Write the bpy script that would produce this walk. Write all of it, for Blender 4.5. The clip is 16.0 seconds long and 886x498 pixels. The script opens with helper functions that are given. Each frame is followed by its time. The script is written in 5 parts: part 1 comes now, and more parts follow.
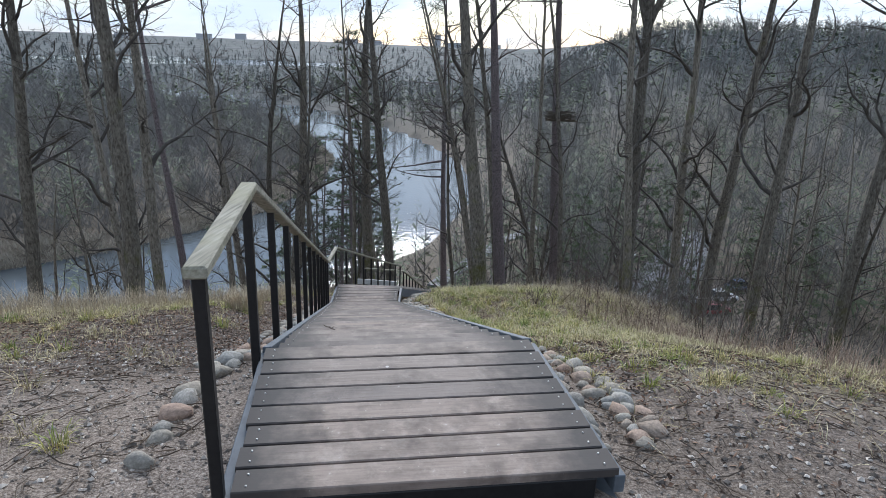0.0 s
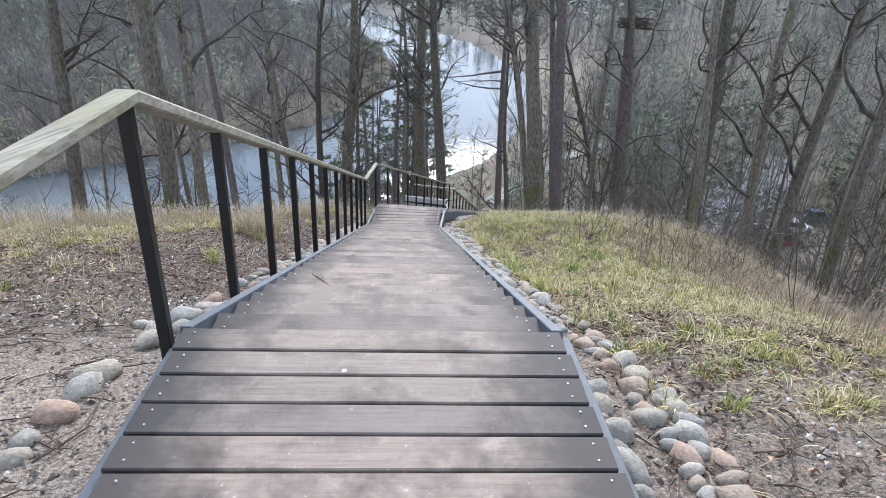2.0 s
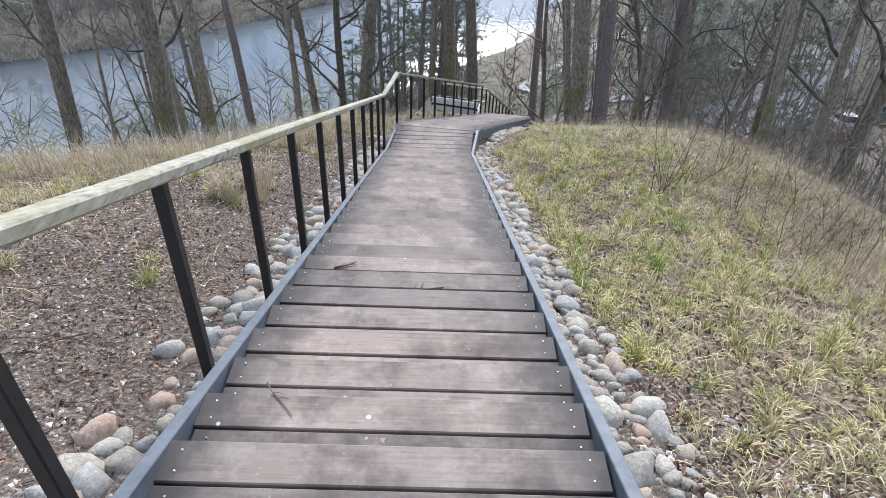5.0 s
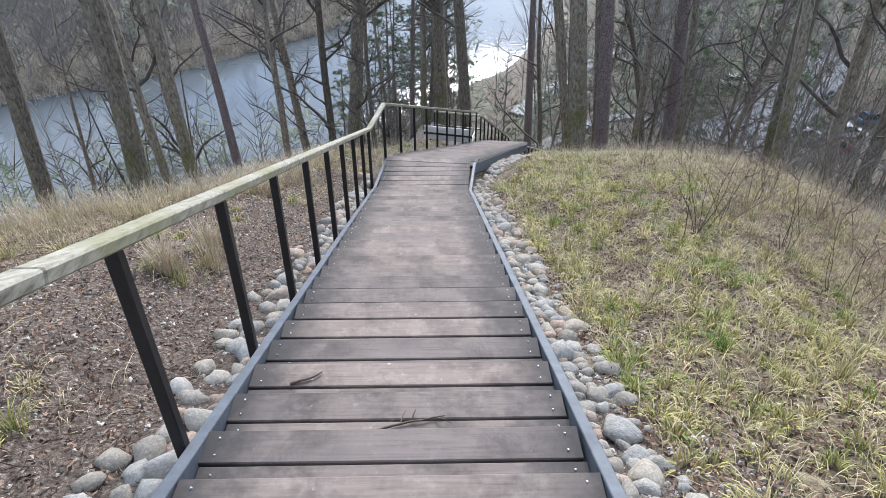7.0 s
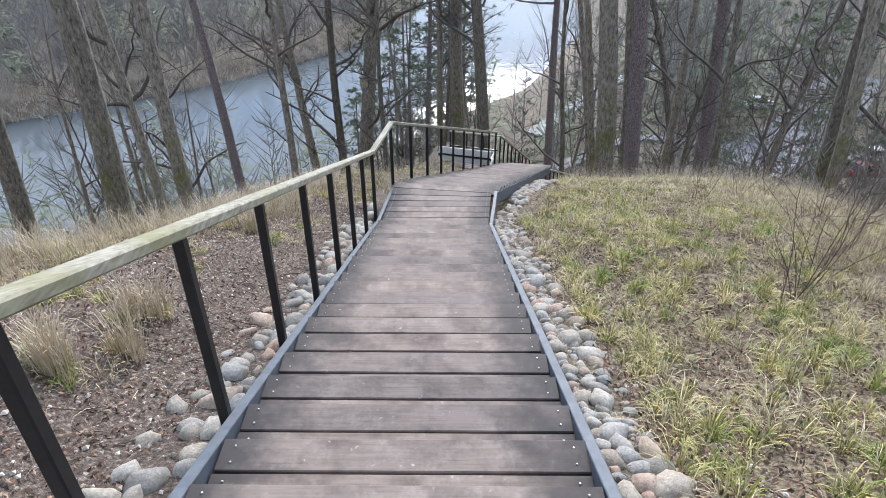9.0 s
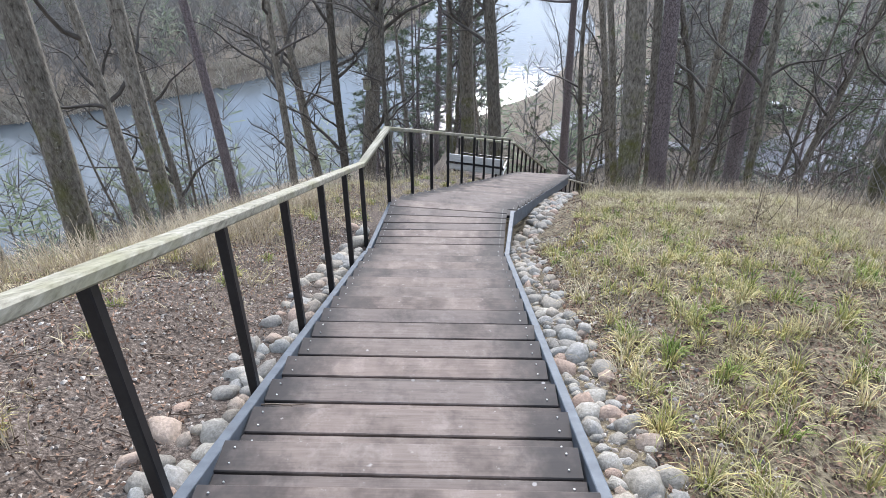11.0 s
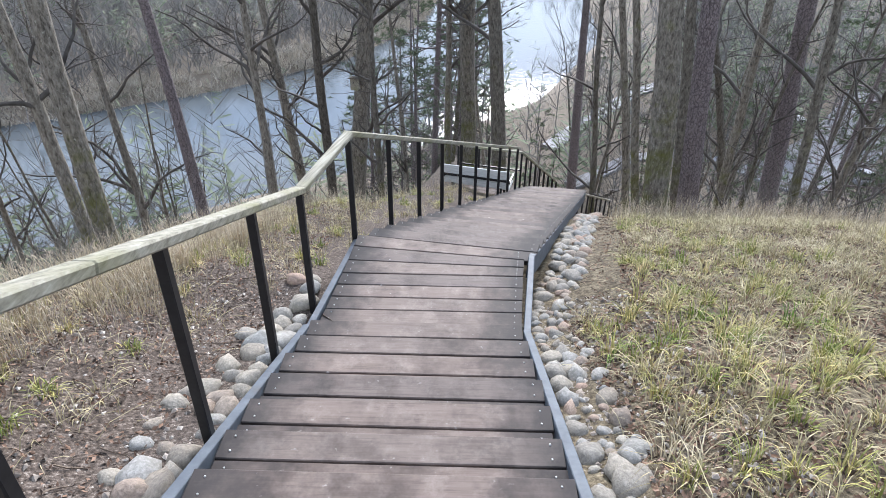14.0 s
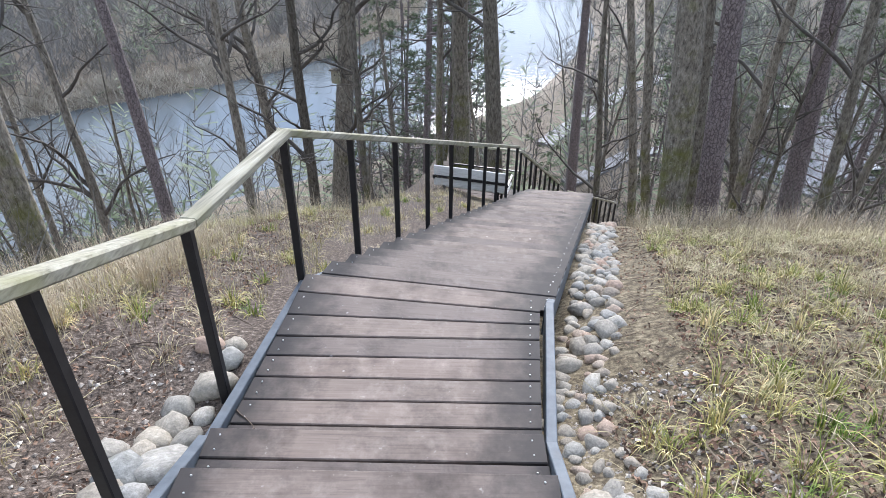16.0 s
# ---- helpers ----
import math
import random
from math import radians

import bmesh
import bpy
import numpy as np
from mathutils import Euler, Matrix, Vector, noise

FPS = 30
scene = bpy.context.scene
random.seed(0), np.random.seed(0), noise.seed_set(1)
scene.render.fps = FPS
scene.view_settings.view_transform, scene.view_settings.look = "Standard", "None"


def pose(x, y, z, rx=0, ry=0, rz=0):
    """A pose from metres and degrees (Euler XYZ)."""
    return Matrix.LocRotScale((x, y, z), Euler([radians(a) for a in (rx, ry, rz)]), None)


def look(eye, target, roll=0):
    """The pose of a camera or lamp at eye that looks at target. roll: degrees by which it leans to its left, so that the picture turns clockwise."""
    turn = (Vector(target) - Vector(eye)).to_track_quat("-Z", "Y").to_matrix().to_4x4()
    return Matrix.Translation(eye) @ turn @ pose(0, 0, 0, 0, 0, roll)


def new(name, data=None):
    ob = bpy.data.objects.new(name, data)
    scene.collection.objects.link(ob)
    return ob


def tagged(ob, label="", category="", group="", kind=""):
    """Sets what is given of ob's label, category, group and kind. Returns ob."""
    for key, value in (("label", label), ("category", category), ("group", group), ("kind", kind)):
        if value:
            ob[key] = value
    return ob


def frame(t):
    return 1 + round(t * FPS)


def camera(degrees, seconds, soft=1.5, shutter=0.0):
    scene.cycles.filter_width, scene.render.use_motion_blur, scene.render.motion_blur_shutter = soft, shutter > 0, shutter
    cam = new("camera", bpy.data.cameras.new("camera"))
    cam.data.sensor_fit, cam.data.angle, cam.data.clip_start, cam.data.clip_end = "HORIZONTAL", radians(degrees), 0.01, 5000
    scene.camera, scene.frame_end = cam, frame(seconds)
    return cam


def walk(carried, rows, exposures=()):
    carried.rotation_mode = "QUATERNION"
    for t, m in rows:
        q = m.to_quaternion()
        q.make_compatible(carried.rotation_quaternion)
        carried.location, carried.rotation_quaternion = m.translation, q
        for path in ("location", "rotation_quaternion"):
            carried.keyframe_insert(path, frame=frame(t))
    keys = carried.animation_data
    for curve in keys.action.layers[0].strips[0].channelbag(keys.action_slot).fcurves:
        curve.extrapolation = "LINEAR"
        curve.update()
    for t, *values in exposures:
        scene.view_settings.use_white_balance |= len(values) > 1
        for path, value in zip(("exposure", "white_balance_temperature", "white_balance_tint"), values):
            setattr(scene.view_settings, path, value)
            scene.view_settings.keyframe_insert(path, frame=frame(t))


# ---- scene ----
PATH = [
    (0, (0.927, 0.503, 2.201), (0.731, 2.396, 1.586), 2.1),
    (0.5, (0.973, 0.702, 2.125), (0.78, 2.576, 1.453), 2.2),
    (1, (0.983, 1.047, 2.07), (0.775, 2.899, 1.344), 2.1),
    (1.5, (1.035, 1.405, 1.999), (0.76, 3.221, 1.207), 1.8),
    (2, (1.051, 1.759, 1.969), (0.7, 3.523, 1.094), 2.6),
    (2.5, (0.945, 2.157, 1.91), (0.589, 3.881, 0.962), 3.3),
    (3, (0.871, 2.633, 1.854), (0.497, 4.306, 0.824), 2.1),
    (3.2, (0.838, 2.832, 1.856), (0.459, 4.476, 0.777), 1.6),
    (5.3, (0.428, 4.003, 1.841), (0.053, 5.565, 0.65), 2.6),
    (5.5, (0.396, 4.096, 1.79), (0.021, 5.662, 0.604), 2.5),
    (6, (0.329, 4.386, 1.671), (-0.053, 5.961, 0.498), 1.1),
    (6.5, (0.28, 4.707, 1.559), (-0.097, 6.311, 0.424), 0.1),
    (7, (0.199, 5.065, 1.427), (-0.184, 6.672, 0.3), 0.2),
    (7.5, (0.139, 5.437, 1.292), (-0.253, 7.056, 0.186), 0.4),
    (8, (0.045, 5.801, 1.143), (-0.364, 7.421, 0.045), 0.4),
    (8.2, (-0.004, 5.94, 1.077), (-0.415, 7.567, -0.011), 0.4),
    (8.5, (-0.057, 6.184, 1.001), (-0.477, 7.805, -0.092), 0.3),
    (9, (-0.169, 6.556, 0.826), (-0.605, 8.183, -0.252), 0.1),
    (9.2, (-0.188, 6.699, 0.778), (-0.636, 8.326, -0.295), -0.0),
    (11.3, (-0.596, 8.307, 0.134), (-1.066, 9.934, -0.93), 0.3),
    (11.5, (-0.638, 8.457, 0.065), (-1.109, 10.085, -0.996), 0.6),
    (12, (-0.759, 8.851, -0.087), (-1.227, 10.482, -1.146), 1.1),
    (12.5, (-0.831, 9.236, -0.232), (-1.301, 10.869, -1.286), 1.2),
    (13, (-0.926, 9.64, -0.372), (-1.394, 11.278, -1.419), 1.2),
    (13.5, (-1.003, 10.04, -0.542), (-1.472, 11.679, -1.588), 0.8),
    (14, (-1.095, 10.433, -0.708), (-1.563, 12.07, -1.758), 0.6),
    (14.5, (-1.208, 10.812, -0.855), (-1.665, 12.446, -1.913), 0.7),
    (15, (-1.287, 11.175, -0.991), (-1.746, 12.807, -2.052), 0.5),
    (15.5, (-1.361, 11.564, -1.167), (-1.817, 13.197, -2.228), 0.6),
    (16, (-1.451, 11.98, -1.316), (-1.9, 13.617, -2.374), 0.6),
]
EXPOSURES = [(0.0, 0.18, 6050, 10), (0.5, 0.42, 6050, 10), (1.0, 0.62, 6100, 11), (1.8, 0.86, 6150, 12), (3.0, 1.14, 6200, 13), (5.5, 1.0, 6200, 13), (6.0, 1.02, 6200, 13), (7.0, 0.96, 6200, 13), (8.5, 1.02, 6200, 13), (12.5, 1.11, 6200, 13), (13.5, 1.12, 6200, 13), (14.5, 1.25, 6200, 13), (16.0, 1.24, 6200, 13)]
cam = camera(70.4, 16.0, soft=0.5)
walk(cam, [(t, look(eye, target, roll)) for t, eye, target, roll in PATH], EXPOSURES)

# ---- light ----
SUN_EL, SUN_AZ = radians(30), radians(-8)      # behind thin cloud over the river, ahead
world = bpy.data.worlds.new("sky")
scene.world = world
world.use_nodes = True
wn, wl = world.node_tree.nodes, world.node_tree.links
wn.clear()
w_out, w_bg = wn.new("ShaderNodeOutputWorld"), wn.new("ShaderNodeBackground")
w_sky = wn.new("ShaderNodeTexSky")
w_sky.sky_type, w_sky.sun_disc = "NISHITA", False
w_sky.sun_elevation, w_sky.sun_rotation = SUN_EL, -SUN_AZ
w_sky.air_density, w_sky.dust_density, w_sky.ozone_density = 1.0, 0.6, 2.0
w_co, w_map, w_noise = wn.new("ShaderNodeTexCoord"), wn.new("ShaderNodeMapping"), wn.new("ShaderNodeTexNoise")
w_map.inputs["Scale"].default_value = (1.0, 1.0, 4.5)
w_noise.inputs["Scale"].default_value, w_noise.inputs["Detail"].default_value = 2.4, 7
w_ramp = wn.new("ShaderNodeValToRGB")
w_ramp.color_ramp.elements[0].position, w_ramp.color_ramp.elements[1].position = 0.30, 0.60
w_mix = wn.new("ShaderNodeMix")
w_mix.data_type = "RGBA"
w_mix.inputs["B"].default_value = (5.9, 6.7, 7.8, 1)
wl.new(w_co.outputs["Generated"], w_map.inputs["Vector"])
wl.new(w_map.outputs["Vector"], w_noise.inputs["Vector"])
wl.new(w_noise.outputs["Fac"], w_ramp.inputs["Fac"])
wl.new(w_ramp.outputs["Color"], w_mix.inputs["Factor"])
wl.new(w_sky.outputs["Color"], w_mix.inputs["A"])
wl.new(w_mix.outputs["Result"], w_bg.inputs["Color"])
wl.new(w_bg.outputs["Background"], w_out.inputs["Surface"])
w_bg.inputs["Strength"].default_value = 0.125
sun = new("sun", bpy.data.lights.new("sun", "SUN"))
sun.data.energy, sun.data.angle, sun.data.color = 3.7, radians(24), (1.0, 0.975, 0.94)
sun.matrix_world = look((0, 0, 60), (-math.sin(SUN_AZ) * 60, -math.cos(SUN_AZ) * 60, 60 - 60 * math.tan(SUN_EL)))


# ---- materials ----
def ramp_of(nt, stops):
    r = nt.nodes.new("ShaderNodeValToRGB").color_ramp
    while len(r.elements) < len(stops):
        r.elements.new(0.5)
    for e, (p, c) in zip(r.elements, stops):
        e.position, e.color = p, (*c, 1)
    return nt.nodes[-1]


def noise_of(nt, co, scale, detail=4, rough=0.6, stretch=None):
    if stretch:
        m = nt.nodes.new("ShaderNodeMapping")
        m.inputs["Scale"].default_value = stretch
        nt.links.new(co, m.inputs["Vector"])
        co = m.outputs["Vector"]
    n = nt.nodes.new("ShaderNodeTexNoise")
    n.inputs["Scale"].default_value, n.inputs["Detail"].default_value, n.inputs["Roughness"].default_value = scale, detail, rough
    nt.links.new(co, n.inputs["Vector"])
    return n.outputs["Fac"]


def mixed(nt, a, b, fac, mode="MIX"):
    m = nt.nodes.new("ShaderNodeMix")
    m.data_type, m.blend_type = "RGBA", mode
    for sock, v in (("Factor", fac), ("A", a), ("B", b)):
        if hasattr(v, "is_output"):
            nt.links.new(v, m.inputs[sock])
        else:
            m.inputs[sock].default_value = v if sock == "Factor" else (*v, 1)
    return m.outputs["Result"]


def mixed_value(nt, a, b, fac):
    m = nt.nodes.new("ShaderNodeMix")
    m.inputs["Factor"].default_value = fac
    nt.links.new(a, m.inputs["A"])
    nt.links.new(b, m.inputs["B"])
    return m.outputs["Result"]


def contrast(nt, value, lo, hi):
    m = nt.nodes.new("ShaderNodeMapRange")
    m.inputs["From Min"].default_value, m.inputs["From Max"].default_value = lo, hi
    nt.links.new(value, m.inputs["Value"])
    return m.outputs["Result"]


def blank(name, rough=0.8, metal=0.0):
    m = bpy.data.materials.new(name)
    m.use_nodes = True
    nt = m.node_tree
    b = nt.nodes["Principled BSDF"]
    b.inputs["Roughness"].default_value, b.inputs["Metallic"].default_value = rough, metal
    b.inputs["Specular IOR Level"].default_value = 0.3
    co = nt.nodes.new("ShaderNodeTexCoord").outputs["Object"]
    return m, nt, b, co


def bump(nt, b, height, strength=0.5, distance=0.01):
    n = nt.nodes.new("ShaderNodeBump")
    n.inputs["Strength"].default_value, n.inputs["Distance"].default_value = strength, distance
    nt.links.new(height, n.inputs["Height"])
    nt.links.new(n.outputs["Normal"], b.inputs["Normal"])


def per_object(nt):
    return nt.nodes.new("ShaderNodeObjectInfo").outputs["Random"]


def per_island(nt):
    return nt.nodes.new("ShaderNodeNewGeometry").outputs["Random Per Island"]


def grainy(name, stops, scale, rough=0.85, stretch=None, rel=0.5, dist=0.01, coarse=None, metal=0.0, rand=None):
    """A surface of one noise through a ramp, a coarser one over it, and relief."""
    m, nt, b, co = blank(name, rough, metal)
    n = noise_of(nt, co, scale, 5, 0.65, stretch)
    col = ramp_of(nt, stops)
    nt.links.new(n, col.inputs["Fac"])
    out = col.outputs["Color"]
    if coarse:
        big = noise_of(nt, co, coarse[0], 3)
        out = mixed(nt, out, coarse[1], contrast(nt, big, coarse[2], coarse[3]))
    if rand:
        r = per_island(nt) if rand[0] == "island" else per_object(nt)
        tint = ramp_of(nt, rand[1])
        nt.links.new(r, tint.inputs["Fac"])
        out = mixed(nt, out, tint.outputs["Color"], 1.0, "MULTIPLY")
    nt.links.new(out, b.inputs["Base Color"])
    bump(nt, b, n, rel, dist)
    return m


def plank_material():
    m, nt, b, co = blank("weathered_decking", 0.72)
    geo = nt.nodes.new("ShaderNodeObjectInfo")
    add = nt.nodes.new("ShaderNodeVectorMath")
    shift = nt.nodes.new("ShaderNodeVectorMath")
    shift.operation = "SCALE"
    shift.inputs[0].default_value = (7.3, 11.9, 3.1)
    nt.links.new(geo.outputs["Random"], shift.inputs["Scale"])
    nt.links.new(co, add.inputs[0])
    nt.links.new(shift.outputs["Vector"], add.inputs[1])
    co = add.outputs["Vector"]
    grain = noise_of(nt, co, 14, 6, 0.7, (0.22, 5.0, 5.0))
    stain = noise_of(nt, co, 3.2, 5, 0.65)
    spots = noise_of(nt, co, 26, 3, 0.6)
    c = ramp_of(nt, [(0.28, (0.15, 0.122, 0.106)), (0.46, (0.225, 0.186, 0.161)), (0.62, (0.258, 0.216, 0.189)), (0.8, (0.30, 0.256, 0.226))])
    nt.links.new(grain, c.inputs["Fac"])
    blotch = noise_of(nt, co, 6.5, 6, 0.75)
    out = mixed(nt, c.outputs["Color"], (0.335, 0.292, 0.26), contrast(nt, blotch, 0.50, 0.72))
    out = mixed(nt, out, (0.078, 0.062, 0.055), contrast(nt, stain, 0.46, 0.72))
    out = mixed(nt, out, (0.40, 0.38, 0.35), contrast(nt, spots, 0.68, 0.78))
    ends = nt.nodes.new("ShaderNodeSeparateXYZ")
    nt.links.new(nt.nodes.new("ShaderNodeTexCoord").outputs["Object"], ends.inputs[0])
    far = nt.nodes.new("ShaderNodeMath")
    far.operation = "ABSOLUTE"
    nt.links.new(ends.outputs["X"], far.inputs[0])
    worn = nt.nodes.new("ShaderNodeMath")
    worn.operation = "MULTIPLY_ADD"
    worn.inputs[1].default_value = 0.55
    nt.links.new(stain, worn.inputs[0])
    nt.links.new(far.outputs["Value"], worn.inputs[2])
    out = mixed(nt, out, (0.058, 0.053, 0.051), contrast(nt, worn.outputs["Value"], 0.70, 1.00))
    drops = nt.nodes.new("ShaderNodeTexVoronoi")
    drops.inputs["Scale"].default_value = 7.0
    nt.links.new(co, drops.inputs["Vector"])
    wob = nt.nodes.new("ShaderNodeMath")
    wob.operation = "MULTIPLY_ADD"
    wob.inputs[1].default_value = 0.12
    nt.links.new(spots, wob.inputs[0])
    nt.links.new(drops.outputs["Distance"], wob.inputs[2])
    pick = nt.nodes.new("ShaderNodeSeparateColor")
    nt.links.new(drops.outputs["Color"], pick.inputs["Color"])
    some = nt.nodes.new("ShaderNodeMath")
    some.operation = "MULTIPLY"
    nt.links.new(contrast(nt, wob.outputs["Value"], 0.145, 0.115), some.inputs[0])
    nt.links.new(contrast(nt, pick.outputs["Red"], 0.80, 0.84), some.inputs[1])
    out = mixed(nt, out, (0.50, 0.48, 0.46), some.outputs["Value"])
    # tone multiplied to about 0.7 going down the stairs, y 3.5 to 12
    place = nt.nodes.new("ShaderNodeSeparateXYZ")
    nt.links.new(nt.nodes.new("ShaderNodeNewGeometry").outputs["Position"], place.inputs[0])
    downhill = nt.nodes.new("ShaderNodeMapRange")
    downhill.inputs["From Min"].default_value, downhill.inputs["From Max"].default_value = 3.5, 12.0
    nt.links.new(place.outputs["Y"], downhill.inputs["Value"])
    out = mixed(nt, out, mixed(nt, out, (0.72, 0.69, 0.69), 1.0, "MULTIPLY"), downhill.outputs["Result"])
    tint = ramp_of(nt, [(0.0, (0.78, 0.78, 0.80)), (0.5, (1.0, 0.98, 0.96)), (1.0, (1.14, 1.08, 1.04))])
    nt.links.new(geo.outputs["Random"], tint.inputs["Fac"])
    out = mixed(nt, out, tint.outputs["Color"], 1.0, "MULTIPLY")
    nt.links.new(out, b.inputs["Base Color"])
    bump(nt, b, grain, 0.18, 0.003)
    return m


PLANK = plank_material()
STEEL_GREY = grainy("grey_painted_steel", [(0.3, (0.075, 0.088, 0.105)), (0.7, (0.13, 0.148, 0.17))], 9, 0.62, rel=0.15, dist=0.003,
                    coarse=(2.5, (0.10, 0.09, 0.08), 0.62, 0.8))
STEEL_BLACK = grainy("black_painted_steel", [(0.3, (0.010, 0.010, 0.011)), (0.8, (0.024, 0.023, 0.023))], 25, 0.42, rel=0.2, dist=0.002)
RAILWOOD = grainy("greyed_rail_timber", [(0.28, (0.10, 0.094, 0.07)), (0.46, (0.24, 0.225, 0.175)), (0.60, (0.32, 0.305, 0.245)), (0.75, (0.42, 0.405, 0.34))], 12, 0.8,
                  (4.0, 0.22, 4.0), 0.4, 0.004, coarse=(2.2, (0.19, 0.185, 0.095), 0.46, 0.75))
SCREW = grainy("zinc_screw", [(0.3, (0.40, 0.40, 0.40)), (0.7, (0.55, 0.55, 0.53))], 60, 0.5, metal=0.5)
STONE = grainy("fieldstone", [(0.28, (0.20, 0.192, 0.178)), (0.5, (0.33, 0.315, 0.29)), (0.72, (0.46, 0.44, 0.41))], 9, 0.85, rel=0.6, dist=0.014,
               coarse=(5, (0.24, 0.23, 0.20), 0.5, 0.7),
               rand=("object", [(0.0, (0.78, 0.76, 0.73)), (0.3, (1.06, 0.99, 0.88)), (0.46, (1.15, 0.86, 0.72)), (0.56, (0.80, 0.74, 0.66)), (0.68, (0.84, 0.87, 0.88)), (0.8, (1.0, 1.0, 1.0)), (1.0, (1.2, 1.15, 1.05))]))


def bark_material():
    m, nt, b, co = blank("mossy_grey_bark", 0.95)
    ridges = noise_of(nt, co, 9, 6, 0.75, (2.0, 2.0, 0.75))
    big = noise_of(nt, co, 1.3, 4, 0.65)
    c = ramp_of(nt, [(0.32, (0.03, 0.026, 0.022)), (0.45, (0.12, 0.108, 0.09)), (0.60, (0.225, 0.208, 0.178)), (0.78, (0.34, 0.32, 0.28))])
    nt.links.new(ridges, c.inputs["Fac"])
    foot = nt.nodes.new("ShaderNodeSeparateXYZ")
    nt.links.new(co, foot.inputs[0])
    low = nt.nodes.new("ShaderNodeMapRange")
    low.inputs["From Min"].default_value, low.inputs["From Max"].default_value = 4.0, -0.2
    low.inputs["To Min"].default_value, low.inputs["To Max"].default_value = -0.07, 0.22
    nt.links.new(foot.outputs["Z"], low.inputs["Value"])
    sum_ = nt.nodes.new("ShaderNodeMath")
    nt.links.new(low.outputs["Result"], sum_.inputs[0])
    nt.links.new(big, sum_.inputs[1])
    moss = mixed(nt, (0.045, 0.05, 0.014), (0.155, 0.16, 0.04), ridges)
    out = mixed(nt, c.outputs["Color"], moss, contrast(nt, sum_.outputs["Value"], 0.53, 0.74))
    lichen = noise_of(nt, co, 16, 4, 0.7)
    out = mixed(nt, out, (0.33, 0.335, 0.29), contrast(nt, lichen, 0.60, 0.72))
    tint = ramp_of(nt, [(0.0, (0.62, 0.61, 0.60)), (1.0, (1.3, 1.28, 1.25))])
    nt.links.new(per_object(nt), tint.inputs["Fac"])
    out = mixed(nt, out, tint.outputs["Color"], 1.0, "MULTIPLY")
    nt.links.new(out, b.inputs["Base Color"])
    bump(nt, b, ridges, 0.7, 0.03)
    return m


BARK = bark_material()
TWIG = grainy("bare_twigs", [(0.3, (0.035, 0.031, 0.028)), (0.7, (0.12, 0.108, 0.095))], 3, 0.95, rel=0.2)


def pine_bark_material():
    m, nt, b, co = blank("scaly_pine_bark", 0.95)
    squash = nt.nodes.new("ShaderNodeMapping")
    squash.inputs["Scale"].default_value = (1.0, 1.0, 0.5)
    nt.links.new(co, squash.inputs["Vector"])
    warp = noise_of(nt, co, 5, 3, 0.6)
    shift = nt.nodes.new("ShaderNodeMix")
    shift.data_type = "VECTOR"
    shift.inputs["Factor"].default_value = 0.10
    nt.links.new(squash.outputs["Vector"], shift.inputs["A"])
    nt.links.new(warp, shift.inputs["B"])
    plates = nt.nodes.new("ShaderNodeTexVoronoi")
    plates.feature = "DISTANCE_TO_EDGE"
    plates.inputs["Scale"].default_value = 18
    nt.links.new(shift.outputs["Result"], plates.inputs["Vector"])
    fine = noise_of(nt, co, 22, 5, 0.75)
    c = ramp_of(nt, [(0.3, (0.10, 0.080, 0.080)), (0.5, (0.20, 0.166, 0.166)), (0.72, (0.31, 0.27, 0.27))])
    nt.links.new(fine, c.inputs["Fac"])
    crack = contrast(nt, plates.outputs["Distance"], -0.04, 0.12)
    out = mixed(nt, (0.038, 0.031, 0.030), c.outputs["Color"], crack)
    nt.links.new(out, b.inputs["Base Color"])
    bump(nt, b, crack, 0.9, 0.03)
    return m


PINEBARK = pine_bark_material()
NEEDLE = grainy("pine_needles", [(0.3, (0.06, 0.085, 0.05)), (0.7, (0.135, 0.165, 0.095))], 2, 0.8, rel=0.1,
                rand=("island", [(0.0, (0.7, 0.75, 0.7)), (1.0, (1.2, 1.15, 1.1))]))
GRASS = grainy("winter_grass", [(0.34, (0.12, 0.22, 0.045)), (0.43, (0.29, 0.31, 0.095)), (0.53, (0.47, 0.405, 0.19)), (0.66, (0.62, 0.52, 0.34))], 2.6, 0.8, rel=0.1,
               rand=("island", [(0.0, (0.36, 0.43, 0.28)), (0.5, (0.92, 0.97, 0.85)), (1.0, (1.4, 1.3, 1.15))]))
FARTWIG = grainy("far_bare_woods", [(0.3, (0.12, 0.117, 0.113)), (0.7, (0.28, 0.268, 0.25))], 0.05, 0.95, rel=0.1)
# conifer green with aerial haze painted in: bluish and low in contrast
HAZYNEEDLE = grainy("hazy_far_conifers", [(0.3, (0.062, 0.082, 0.082)), (0.7, (0.105, 0.125, 0.122))], 0.05, 0.9, rel=0.1)
BRUSHSTEM = grainy("grey_shrub_stems", [(0.3, (0.09, 0.084, 0.077)), (0.7, (0.23, 0.215, 0.195))], 0.6, 0.95, rel=0.1)
# bare crowns of the far hills, their blue-grey air haze put into the colour
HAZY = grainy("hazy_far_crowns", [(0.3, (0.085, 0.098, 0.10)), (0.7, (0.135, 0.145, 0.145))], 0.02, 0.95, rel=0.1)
STRAW = grainy("dry_straw_grass", [(0.3, (0.34, 0.28, 0.19)), (0.7, (0.58, 0.50, 0.37))], 1.5, 0.85, rel=0.1,
               rand=("island", [(0.0, (0.75, 0.72, 0.7)), (1.0, (1.2, 1.2, 1.2))]))
RUSSET = grainy("russet_dead_grass", [(0.3, (0.24, 0.165, 0.12)), (0.7, (0.46, 0.35, 0.27))], 1.5, 0.85, rel=0.1)
